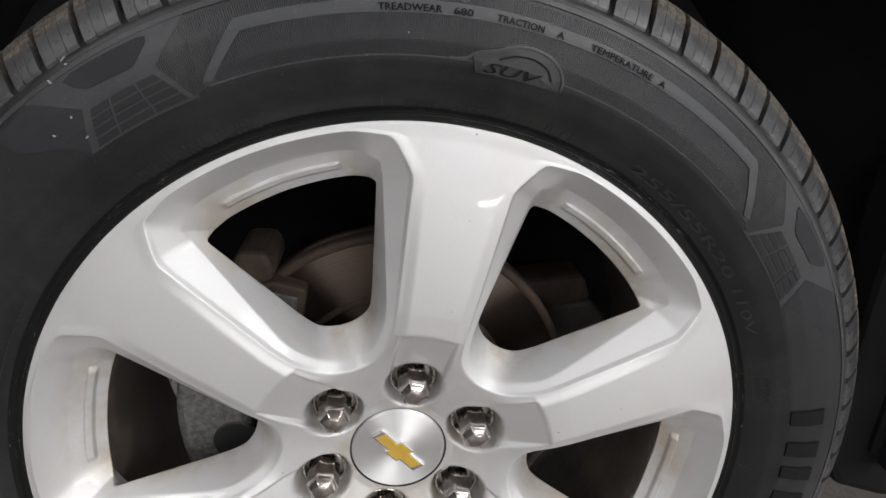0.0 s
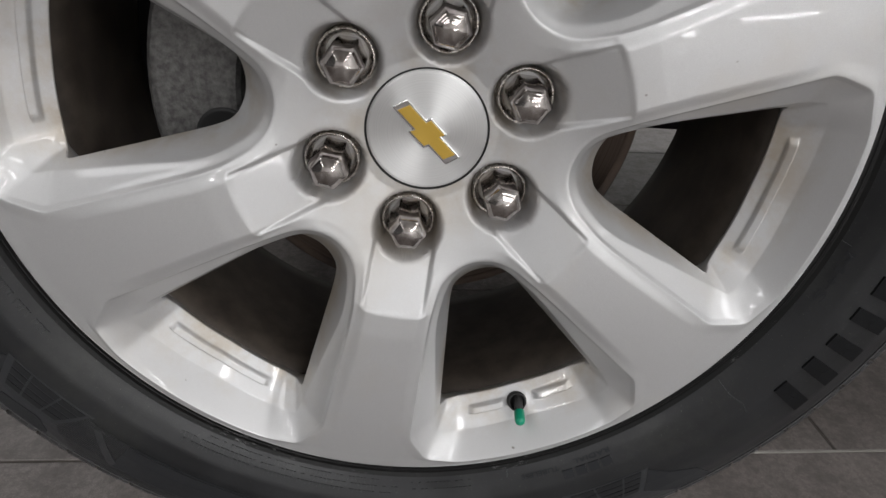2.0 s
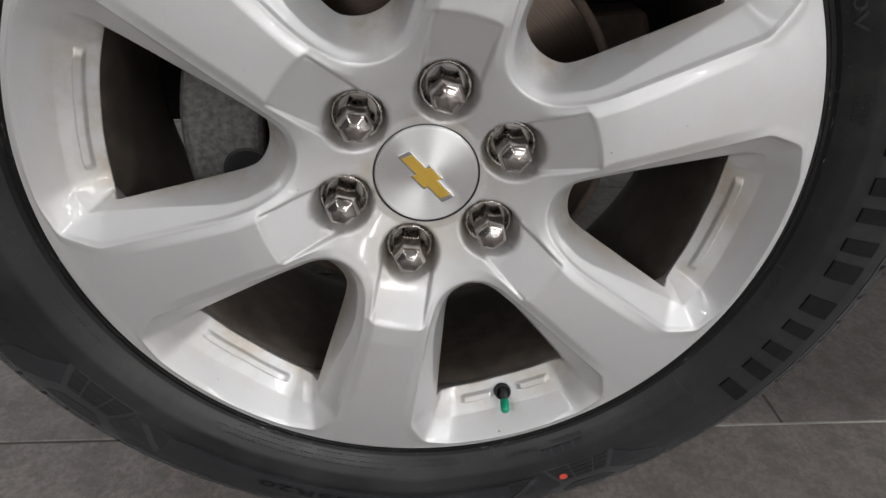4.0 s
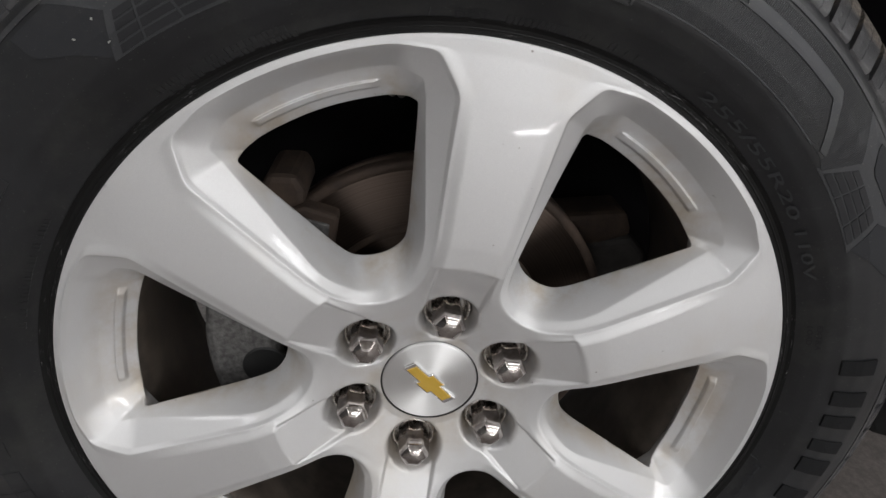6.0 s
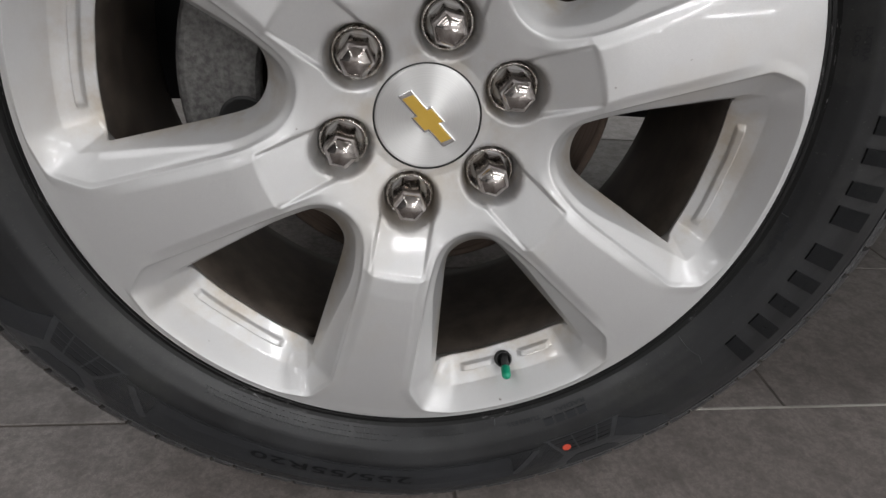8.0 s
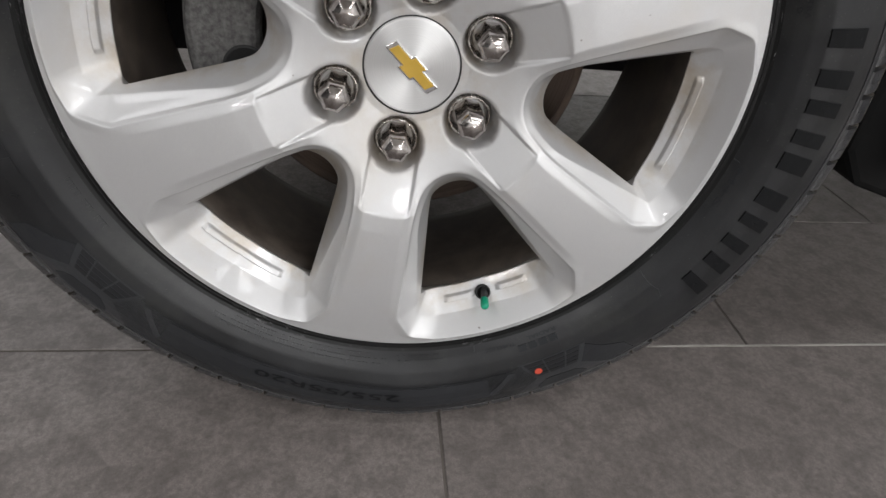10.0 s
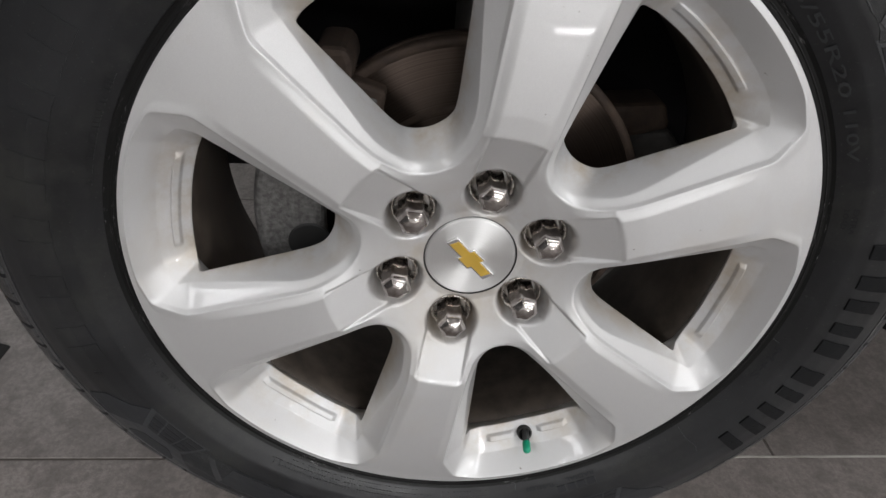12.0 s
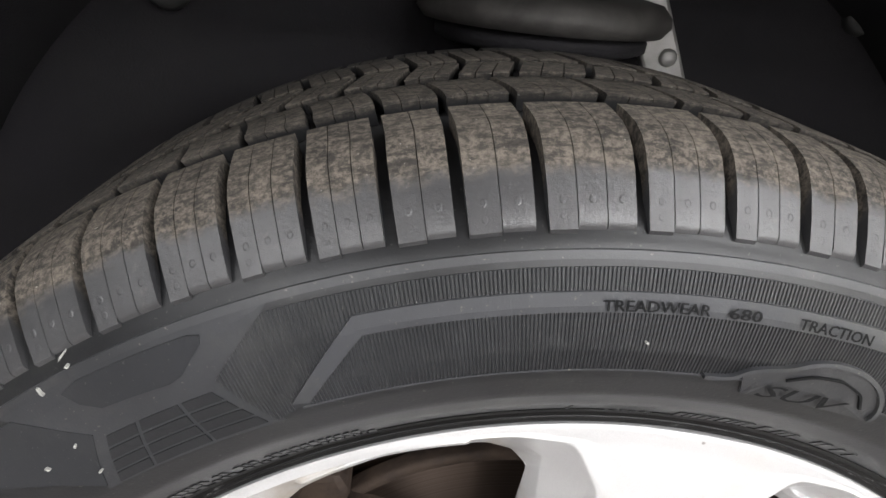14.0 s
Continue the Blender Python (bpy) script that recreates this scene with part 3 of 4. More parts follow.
# ---- the tyre ----
tyre = empty("tyre", 0, 0, AXLE, "black all-season tyre with dusty tread standing on grey tiles", "tyre")
SIDE_R = [0.262, 0.2700, 0.2738, 0.2760, 0.2790, 0.2830, 0.2900, 0.3000, 0.3120, 0.3250, 0.3400, 0.3520, 0.3600, 0.3640]
SIDE_Y = [0.0220, 0.0120, 0.0030, 0.0022, 0.0026, 0.0000, -0.0060, -0.0122, -0.0164, -0.0177, -0.0163, -0.0132, -0.0094, -0.0050]


def side_y(r):
    return float(np.interp(r, SIDE_R, SIDE_Y))


def settle(p):
    """The load: the foot flattens on the floor and the wall above it bulges."""
    x, y, z = p
    th = abs(math.atan2(x, -z))
    r = math.hypot(x, z)
    if z < 0 and th < 0.6:
        k = (1 - th / 0.6) ** 2
        if y < 0.12:
            y -= 0.007 * k * max(0.0, 1 - abs(r - 0.335) / 0.06)
    return (x, y, max(z, -AXLE + 0.0006))


def on_side(r, th, lift=0.0):
    return settle(cyl(r, th, side_y(r) - lift))


smooth_r = np.concatenate([np.linspace(0.262, 0.2738, 8), np.linspace(0.2745, 0.2835, 10), np.linspace(0.286, 0.364, 34)])
prof = [(r, side_y(r)) for r in smooth_r]
prof += [(0.3720, 0.0060), (0.3790, 0.0160), (0.3835, 0.0270), (0.3850, 0.0500), (0.3858, 0.1100), (0.3850, 0.1750), (0.3830, 0.2020), (0.3760, 0.2180), (0.3500, 0.2300), (0.3200, 0.2340), (0.2800, 0.2260), (0.2560, 0.2160)]
v, f = lathe(prof, 360)
mesh_object("sidewall", [settle(p) for p in v], f, SIDEWALL, tyre, "matt black rubber sidewall with moulded relief")

# rim guard rib
v, f = lathe([(0.2764, 0.0032), (0.2770, 0.0014), (0.2780, 0.0012), (0.2786, 0.0030)], 240)
mesh_object("bead_rib", v, f, BEAD, tyre)

# tread: grooved blocks, in three pitches
CROWN = [(0.3612, -0.0078), (0.3630, -0.0084), (0.3712, -0.0030), (0.3790, 0.0030), (0.3848, 0.0090), (0.3884, 0.0150), (0.3908, 0.0225), (0.3924, 0.0315), (0.3932, 0.0395)]
# degrees and number of slabs of each shoulder block, going round
PITCHES = ((4.3, 3), (4.3, 3), (4.0, 3), (4.1, 3), (4.05, 3), (3.6, 2), (4.05, 2), (5.15, 3), (4.65, 3), (4.2, 3), (3.4, 2), (3.9, 3))
starts, slabs, a = [], [], -34.4
while a < 325.6 - 3.0:
    starts.append(a)
    slabs.append(PITCHES[(len(starts) - 1) % len(PITCHES)][1])
    a += PITCHES[(len(starts) - 1) % len(PITCHES)][0]
starts.append(325.6)


def lean(y):
    """The cross grooves of the shoulder run straight, and bend a little on the crown."""
    return -14.0 * max(0.0, y - 0.022)


def strip(verts, faces, profile, a0, a1, sink, shift):
    """One slab between two sipes: a rounded skin and four side walls with edges of their own."""
    n, cols = len(profile), 4
    span = a1 - a0
    across = [a0, a0 + 0.025 * span, a1 - 0.025 * span, a1]
    drop = [0.0, 0.0, 0.0, 0.0]
    off = len(verts)
    for c in range(cols):
        for r, y in profile:
            verts.append(settle(cyl(r - drop[c], radians(across[c] + shift(y)), y)))
    for c in range(cols - 1):
        for i in range(n - 1):
            faces.append((off + c * n + i, off + (c + 1) * n + i, off + (c + 1) * n + i + 1, off + c * n + i + 1))
    for c in (0, cols - 1):
        o = len(verts)
        for i, (r, y) in enumerate(profile):
            verts.append(verts[off + c * n + i])
            verts.append(settle(cyl(r - sink, radians(across[c] + shift(y)), y + (0.004 if i < 3 else 0.0))))
        for i in range(n - 1):
            q = (o + 2 * i, o + 2 * i + 2, o + 2 * i + 3, o + 2 * i + 1)
            faces.append(q if c == 0 else q[::-1])
    for i, way in ((0, 1), (n - 1, -1)):
        o = len(verts)
        r, y = profile[i]
        for c in range(cols):
            verts.append(verts[off + c * n + i])
            verts.append(settle(cyl(r - sink, radians(across[c] + shift(y)), y + (0.004 if i < 3 else 0.0))))
        for c in range(cols - 1):
            faces.append((o + 2 * c, o + 2 * c + 1, o + 2 * c + 3, o + 2 * c + 2)[::way])


DIMPLES = ([], [])


def dimple(profile, mid, r, deep):
    """A small round vent mark on the wall of a shoulder block."""
    verts, faces = DIMPLES
    y = float(np.interp(r, [p[0] for p in profile], [p[1] for p in profile]))
    o = len(verts)
    rim = [(r + 0.0013 * math.sin(t), mid + 0.0013 / r * math.cos(t)) for t in [math.pi / 4 * q for q in range(8)]]
    verts += [settle(cyl(rr, aa, y + (rr - r) * 0.72 + 0.00005)) for rr, aa in rim]
    verts += [settle(cyl(r + (rr - r) * 0.55, mid + (aa - mid) * 0.55, y + (rr - r) * 0.4 - deep)) for rr, aa in rim]
    faces += [(o + q, o + (q + 1) % 8, o + 8 + (q + 1) % 8, o + 8 + q) for q in range(8)]
    faces.append(tuple(range(o + 8, o + 16)))


def welded(name, verts, faces, mat):
    """Join what touches, with crisp edges where the surface turns sharply."""
    me = bpy.data.meshes.new(name)
    me.from_pydata([tuple(p) for p in verts], [], faces)
    bm = bmesh.new()
    bm.from_mesh(me)
    bmesh.ops.remove_doubles(bm, verts=bm.verts[:], dist=1e-6)
    bmesh.ops.recalc_face_normals(bm, faces=bm.faces[:])
    for e in bm.edges:
        e.smooth = len(e.link_faces) == 2 and e.calc_face_angle(0.0) < 0.75
    bm.to_mesh(me)
    bm.free()
    me.materials.append(mat)
    me.polygons.foreach_set("use_smooth", [True] * len(me.polygons))
    ob = new(name, me)
    ob.parent = tyre
    return ob


def block_mesh(name, profile, a0, a1, cuts, gap, sink, shift, mat, foot):
    verts, faces = [], []
    w = (a1 - a0 - gap) / cuts
    edge = None
    for c in range(cuts):
        pr = list(profile)
        if foot and c > 0:
            pr[0], pr[1] = (pr[0][0] + 0.0022, pr[0][1] + 0.0002), (pr[1][0] + 0.0022, pr[1][1] + 0.0012)
        lo, hi = a0 + gap / 2 + c * w + 0.025, a0 + gap / 2 + (c + 1) * w - 0.025
        strip(verts, faces, pr, lo, hi, sink, shift)
        floor_at = lambda a: [settle(cyl(r - sink, radians(a + shift(y)), y + (0.004 if i < 3 else 0.0))) for i, (r, y) in enumerate(pr)]
        if edge:
            # the floor of the sipe ties the slabs into one block
            o, n = len(verts), len(pr)
            verts += edge + floor_at(lo)
            faces += [(o + i, o + n + i, o + n + i + 1, o + i + 1) for i in range(n - 1)]
        edge = floor_at(hi)
        if foot:
            for r, deep in ((0.3668, 0.00010), (0.3712, 0.00016)):
                dimple(profile, radians((lo + hi) / 2), r, deep)
    return welded(name, verts, faces, mat)


for i in range(len(starts) - 1):
    block_mesh("shoulder_block", CROWN, starts[i], starts[i + 1], slabs[i], 0.62, 0.0085, lean, BLOCK, True)
tagged(mesh_object("vent_dimple", *DIMPLES, BLOCK, tyre, smooth=False), kind="stuff")
RIB2 = [(0.3935, 0.0535), (0.3940, 0.0548), (0.3944, 0.0610), (0.3945, 0.0690), (0.3945, 0.0770), (0.3944, 0.0842), (0.3938, 0.0855)]
RIB3 = [(0.3937, 0.0980), (0.3943, 0.0992), (0.3945, 0.1070), (0.3945, 0.1160), (0.3944, 0.1268), (0.3938, 0.1280)]
RIB4 = [(0.3938, 0.1370), (0.3943, 0.1382), (0.3942, 0.1480), (0.3940, 0.1600), (0.3937, 0.1710), (0.3931, 0.1725)]
RIB5 = [(0.3924, 0.1810), (0.3921, 0.1910), (0.3911, 0.2020), (0.3876, 0.2120), (0.3806, 0.2200)]
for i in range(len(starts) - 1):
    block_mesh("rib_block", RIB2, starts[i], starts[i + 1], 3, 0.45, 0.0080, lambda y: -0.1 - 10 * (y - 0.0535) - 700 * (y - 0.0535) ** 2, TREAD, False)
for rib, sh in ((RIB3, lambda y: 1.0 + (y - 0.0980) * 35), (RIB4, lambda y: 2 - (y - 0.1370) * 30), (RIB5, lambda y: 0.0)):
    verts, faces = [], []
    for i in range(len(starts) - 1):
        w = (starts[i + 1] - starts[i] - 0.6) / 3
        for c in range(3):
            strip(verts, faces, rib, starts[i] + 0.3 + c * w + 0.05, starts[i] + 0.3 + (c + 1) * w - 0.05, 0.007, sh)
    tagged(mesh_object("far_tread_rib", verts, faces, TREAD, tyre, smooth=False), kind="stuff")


def patch(name, corners, lift, mat, label="", bold=0.0):
    """A thin raised plate on the sidewall between four corners (degrees, r), clockwise."""
    (a0, r0), (a1, r1), (a2, r2), (a3, r3) = corners
    nu = max(2, int(max(abs(a1 - a0), abs(a2 - a3)) / 0.9))
    nv = max(2, int(max(abs(r3 - r0), abs(r2 - r1)) / 0.004))
    verts, faces = [], []
    for k in range(nv + 3):
        for i in range(nu + 3):
            u, w = min(max((i - 1) / nu, 0), 1), min(max((k - 1) / nv, 0), 1)
            a = (a0 + (a1 - a0) * u) * (1 - w) + (a3 + (a2 - a3) * u) * w
            r = (r0 + (r1 - r0) * u) * (1 - w) + (r3 + (r2 - r3) * u) * w
            edge_v = i in (0, nu + 2) or k in (0, nv + 2)
            verts.append(on_side(r, radians(a), -0.0008 if edge_v else lift))
    w = nu + 3
    for k in range(nv + 2):
        for i in range(nu + 2):
            faces.append((k * w + i, k * w + i + 1, (k + 1) * w + i + 1, (k + 1) * w + i))
    return mesh_object(name, verts, faces, mat, tyre, label, smooth=False)


def band(name, a0, a1, r0, r1, lift, mat, label="", parent=None):
    """A raised band along an arc of the sidewall."""
    n, k = max(2, int(abs(a1 - a0) / 0.8)), 4
    verts, faces = [], []
    for i in range(n + 1):
        th = radians(a0 + (a1 - a0) * i / n)
        ra, rb = r0 if np.isscalar(r0) else np.interp(i / n, (0, 1), r0), r1 if np.isscalar(r1) else np.interp(i / n, (0, 1), r1)
        verts.append(on_side(ra - 0.0003, th, -0.0006))
        for q in range(k):
            verts.append(on_side(ra + (rb - ra) * q / (k - 1), th, lift))
        verts.append(on_side(rb + 0.0003, th, -0.0006))
    w = k + 2
    for i in range(n):
        for q in range(w - 1):
            faces.append((i * w + q, (i + 1) * w + q, (i + 1) * w + q + 1, i * w + q + 1))
    return mesh_object(name, verts, faces, mat, parent or tyre, label, smooth=False)


def ridge(name, path, width, lift, mat):
    """A raised strip along a bent path on the sidewall."""
    p = np.array([(np.interp(t, range(len(path)), [q[0] for q in path]), np.interp(t, range(len(path)), [q[1] for q in path])) for t in np.linspace(0, len(path) - 1, 60)])
    for _ in range(12):
        p[1:-1] = 0.5 * p[1:-1] + 0.25 * (p[:-2] + p[2:])
    xy = np.column_stack([np.radians(p[:, 0]) * 0.315, p[:, 1]])
    d = np.gradient(xy, axis=0)
    nrm = np.column_stack([-d[:, 1], d[:, 0]]) / np.linalg.norm(d, axis=1)[:, None]
    verts, faces = [], []
    for i in range(len(xy)):
        for k, h in ((-0.55, -0.0006), (-0.45, lift), (0.45, lift), (0.55, -0.0006)):
            a, r = xy[i] + nrm[i] * width * k
            verts.append(on_side(r, a / 0.315, h))
    for i in range(len(xy) - 1):
        for k in range(3):
            faces.append((i * 4 + k, (i + 1) * 4 + k, (i + 1) * 4 + k + 1, i * 4 + k + 1))
    return mesh_object(name, verts, faces, mat, tyre, smooth=False)


def ribs(name, a0, a1, step, r0, r1, mat):
    """Fine raised lines across an arc; r0 and r1 give the edges by angle."""
    verts, faces = [], []
    a = a0
    while a < a1:
        ra, rb = r0(a), r1(a)
        if rb - ra > 0.001:
            o = len(verts)
            w = step * 0.28
            n = 3
            for i in range(n + 1):
                r = ra + (rb - ra) * i / n
                verts += [on_side(r, radians(a - w), 0.0004), on_side(r, radians(a), 0.0009), on_side(r, radians(a + w), 0.0004)]
            for i in range(n):
                b = o + i * 3
                faces += [(b, b + 1, b + 4, b + 3), (b + 1, b + 2, b + 5, b + 4)]
        a += step
    return tagged(mesh_object(name, verts, faces, mat, tyre, smooth=False), kind="stuff")


def relief(text, mid, r_base, size, width, mat, lift=0.0007, name="raised_lettering", shear=0.0):
    """Words bent round the sidewall, tops outwards, reading clockwise. width: degrees."""
    cu = bpy.data.curves.new(name, "FONT")
    cu.body, cu.size, cu.resolution_u, cu.extrude = text, size, 2, 0.0
    cu.shear = shear
    tmp = bpy.data.objects.new(name, cu)
    scene.collection.objects.link(tmp)
    dg = bpy.context.evaluated_depsgraph_get()
    me = bpy.data.meshes.new_from_object(tmp.evaluated_get(dg))
    bpy.data.objects.remove(tmp)
    xs = [p.co.x for p in me.vertices]
    x0, x1 = min(xs), max(xs)
    flat = [tuple(p.co) for p in me.vertices]
    polys = [tuple(p.vertices) for p in me.polygons]
    verts, faces = [], []
    # three passes, a hair apart, thicken the strokes
    for k, (dx, dy) in enumerate(((-0.022, 0.0), (0.022, 0.0), (0.0, 0.03)) if size < 0.008 else ((-0.010, 0.0), (0.010, 0.0))):
        o = len(verts)
        for x, y, _ in flat:
            a = radians(mid + (x + dx * size - (x0 + x1) / 2) / (x1 - x0) * width)
            verts.append(on_side(r_base + y + dy * size, a, lift + 0.00006 * k))
        faces += [tuple(o + q for q in f) for f in polys]
    me = bpy.data.meshes.new(name)
    me.from_pydata(verts, [], faces)
    me.update()
    me.materials.append(mat)
    ob = new(name, me)
    ob.parent = tyre
    return tagged(ob, "raised lettering " + "on the sidewall")


def panel(name, corners, lift, mat, label=""):
    """A raised plate of any outline (degrees, r) that follows the bulge of the sidewall."""
    bm = bmesh.new()
    bm.faces.new([bm.verts.new((a * 0.0055, r, 0.0)) for a, r in corners])
    bmesh.ops.triangulate(bm, faces=bm.faces[:])
    xs, ys = [a * 0.0055 for a, _ in corners], [r for _, r in corners]
    for lo, hi, axis in ((min(xs), max(xs), 0), (min(ys), max(ys), 1)):
        k = max(1, round((hi - lo) / 0.006))
        for q in range(1, k):
            co, no = [0, 0, 0], [0, 0, 0]
            co[axis], no[axis] = lo + (hi - lo) * q / k, 1
            bmesh.ops.bisect_plane(bm, geom=bm.verts[:] + bm.edges[:] + bm.faces[:], plane_co=co, plane_no=no)
    rim = [e for e in bm.edges if e.is_boundary]
    top = set(bm.verts)
    bmesh.ops.extrude_edge_only(bm, edges=rim)
    for p in bm.verts:
        p.co = on_side(p.co.y, radians(p.co.x / 0.0055), lift if p in top else -0.0006)
    return part(name, bm, mat, tyre, label)


PLATE = ((-4.5, 0.3513), (-3.4, 0.3530), (3.6, 0.3524), (4.3, 0.3513), (4.1, 0.3483), (2.4, 0.3408), (1.5, 0.3395), (-2.8, 0.3412), (-3.9, 0.3456))
FIELD_EDGE = ((-9.0, 0.3545), (8.3, 0.3545), (4.6, 0.3350), (6.5, 0.3108), (-6.9, 0.3118), (-4.6, 0.3340))
NAME_END = ((-8.3, 0.3518), (-4.5, 0.3340), (-6.7, 0.3135), (-9.1, 0.3245), (-12.5, 0.3360), (-13.2, 0.3512))


def sidewall_motif(mid, side):
    """Chamfered plate above a grid of twelve small plates, on a smooth field, with the end of the name panel."""
    turn = lambda pts: [(mid + side * a, r) for a, r in pts][::side]
    panel("smooth_field", turn(FIELD_EDGE), 0.0004, RUBBER_FIELD)
    panel("sunk_plate", turn(PLATE), 0.0008, RUBBER_MATT, "dark matt plate with cut corners")
    panel("name_panel_end", turn(NAME_END), 0.0007, RUBBER_MATT)
    top, foot = (-3.9, -1.55, 1.3, 3.5), (-5.9, -2.9, 1.6, 5.6)
    for j in range(3):
        for i in range(4):
            lo, hi = i / 4 + 0.025, (i + 1) / 4 - 0.03
            spot = lambda c, t: ((foot[c] * (1 - t) + top[c] * t), 0.3122 + t * 0.0200)
            (a0, r0), (a1, _), (a2, r2), (a3, _) = spot(j, lo), spot(j + 1, lo), spot(j + 1, hi), spot(j, hi)
            panel("grid_plate", turn([(a0 + 0.15, r0), (a1 - 0.15, r0), (a2 - 0.15, r2), (a3 + 0.15, r2)]), 0.0009, RUBBER_TEXT)


band("bead_band", 0, 360, 0.2748, 0.2828, 0.0006, BEAD)
for mid in (-28.9, 151.1):
    sidewall_motif(mid, 1)
    sidewall_motif(mid + 83.7, -1)

# long chamfered panels with fine radial lines between the motifs, split by a smooth light band
for m0 in (-28.9, 151.1):
    m1 = m0 + 83.7
    both = lambda pts: [(m0 + a, r) for a, r in pts] + [(m1 - a, r) for a, r in pts[::-1]]
    panel("lined_panel", both([(7.9, 0.3522), (3.95, 0.3350), (6.0, 0.3120), (7.6, 0.3150), (10.0, 0.3150), (20.0, 0.3150), (30.0, 0.3150)]), 0.0005, RUBBER_LINED, "black panel with fine moulded lines")
    lo = lambda a: float(np.interp(min(a - m0, m1 - a), [3.95, 6.0, 7.6], [0.3350, 0.3120, 0.3150]))
    hi = lambda a: float(np.interp(min(a - m0, m1 - a), [3.95, 7.9], [0.3350, 0.3522]))
    leg = lambda a: float(np.interp(min(a - m0, m1 - a), [7.4, 12.6], [0.3172, 0.3432]))
    low = lambda a: float(np.interp(min(a - m0, m1 - a), [8.4, 12.8], [0.3165, 0.3378]))
    ribs("serration", m0 + 4.0, m1 - 4.0, 0.225, lambda a: max(lo(a), leg(a) + 0.0012 if 7.4 < min(a - m0, m1 - a) < 12.6 else (0.3448 if min(a - m0, m1 - a) >= 12.6 else 0.0)), hi, RUBBER_LINED)
    ribs("serration", m0 + 8.4, m1 - 8.4, 0.225, lo, lambda a: min(low(a) - 0.0006, 0.3372), RUBBER_LINED)
    if m0 < 0:
        band("light_band", m0 + 12.5, m1 - 12.5, 0.3376, 0.3445, 0.0012, RUBBER_LIGHT, "smooth lighter band with raised words")
    else:
        band("dark_band", m0 + 12.5, m1 - 12.5, 0.3168, 0.3420, 0.0012, RUBBER_MATT)
    for side, m in ((1, m0), (-1, m1)):
        panel("band_end", [(m + side * a, r) for a, r in ((7.4, 0.3175), (8.5, 0.3165), (12.8, 0.3376), (12.5, 0.3445))][::side], 0.0012, RUBBER_LIGHT if m0 < 0 else RUBBER_FIELD)
band("step_ring", 0, 360, 0.3545, 0.3572, 0.0007, SHOULDER)
ridge("inner_line", [(a, 0.3146) for a in range(-21, 48, 3)], 0.0009, 0.0008, RUBBER_LIGHT)

# letters coloured darker than the band, for the shade along their raised edges
for word, mid, width in (("TREADWEAR", 0.2, 6.1), ("680", 5.35, 1.9), ("TRACTION", 11.1, 4.8), ("A", 15.3, 0.8), ("TEMPERATURE", 22.4, 7.4), ("A", 27.4, 0.8)):
    relief(word, mid, 0.3386, 0.0054, width, RUBBER_NAME, 0.0022)
panel("badge_plate", [(7.0, 0.3160), (7.1, 0.3205), (9.5, 0.3226), (10.7, 0.3272), (12.6, 0.3293), (14.8, 0.3280), (16.4, 0.3232), (17.4, 0.3162), (17.4, 0.3090), (7.6, 0.3085)], 0.0013, RUBBER_FIELD, "smooth raised car outline")
ridge("badge_outline", [(4.4, 0.3148), (6.4, 0.3152), (7.1, 0.3205), (9.5, 0.3226), (10.7, 0.3272), (12.6, 0.3293), (14.8, 0.3280), (16.4, 0.3232), (17.4, 0.3162), (17.4, 0.3100)], 0.0018, 0.0024, RUBBER_LIGHT)
ridge("badge_roof", [(9.8, 0.3182), (11.4, 0.3222), (13.4, 0.3232), (15.2, 0.3200), (16.0, 0.3140)], 0.0010, 0.0022, RUBBER_NAME)
relief("SUV", 11.6, 0.3096, 0.0086, 6.6, RUBBER_NAME, 0.0026, shear=0.35)
relief("DOT", 1.9, 0.2826, 0.0062, 4.0, RUBBER_MATT, 0.0012)
relief("255/55R20", 43.0, 0.2872, 0.0088, 23.4, RUBBER_FIELD, 0.0015)
relief("110V", 61.2, 0.2874, 0.0088, 8.4, RUBBER_FIELD, 0.0015)
relief("EXTRA", 75.8, 0.2938, 0.0042, 4.4, RUBBER_MATT, 0.0010)
relief("LOAD", 75.5, 0.2886, 0.0042, 3.4, RUBBER_MATT, 0.0010)
relief("M+S", 106.4, 0.2868, 0.0070, 7.8, RUBBER_MATT, 0.0012)
relief("RADIAL", 151.1, 0.2868, 0.0042, 6.0, RUBBER_MATT, 0.0010)
relief("TUBELESS", 159.7, 0.2878, 0.0042, 6.2, RUBBER_MATT, 0.0010)
relief("255/55R20", 193.2, 0.3222, 0.0115, 26.0, RUBBER_NAME, 0.0022)
for a0 in (148.3, 150.4, 152.5, 154.6):
    patch("lettering_bar", [(a0, 0.2922), (a0 + 1.7, 0.2922), (a0 + 1.7, 0.2978), (a0, 0.2978)], 0.0010, RUBBER_MATT)


def lettering_bars(a0, a1, r, high):
    """Small words that cannot be read: a row of plain upright bars in one raised strip."""
    verts, faces = [], []
    a = a0
    while a < a1:
        w = random.uniform(0.30, 0.62)
        o = len(verts)
        for aa, rr in ((a, r), (a + w, r), (a + w, r + high), (a, r + high)):
            verts += [on_side(rr, radians(aa), 0.0006), on_side(rr, radians(aa), -0.0003)]
        faces.append((o, o + 2, o + 4, o + 6))
        faces += [(o + 2 * i, o + 2 * i + 1, o + (2 * i + 3) % 8, o + (2 * i + 2) % 8) for i in range(4)]
        a += w + (0.22 if random.random() < 0.8 else 0.9)
    mesh_object("lettering_bar", verts, faces, SIDEWALL, tyre, smooth=False)


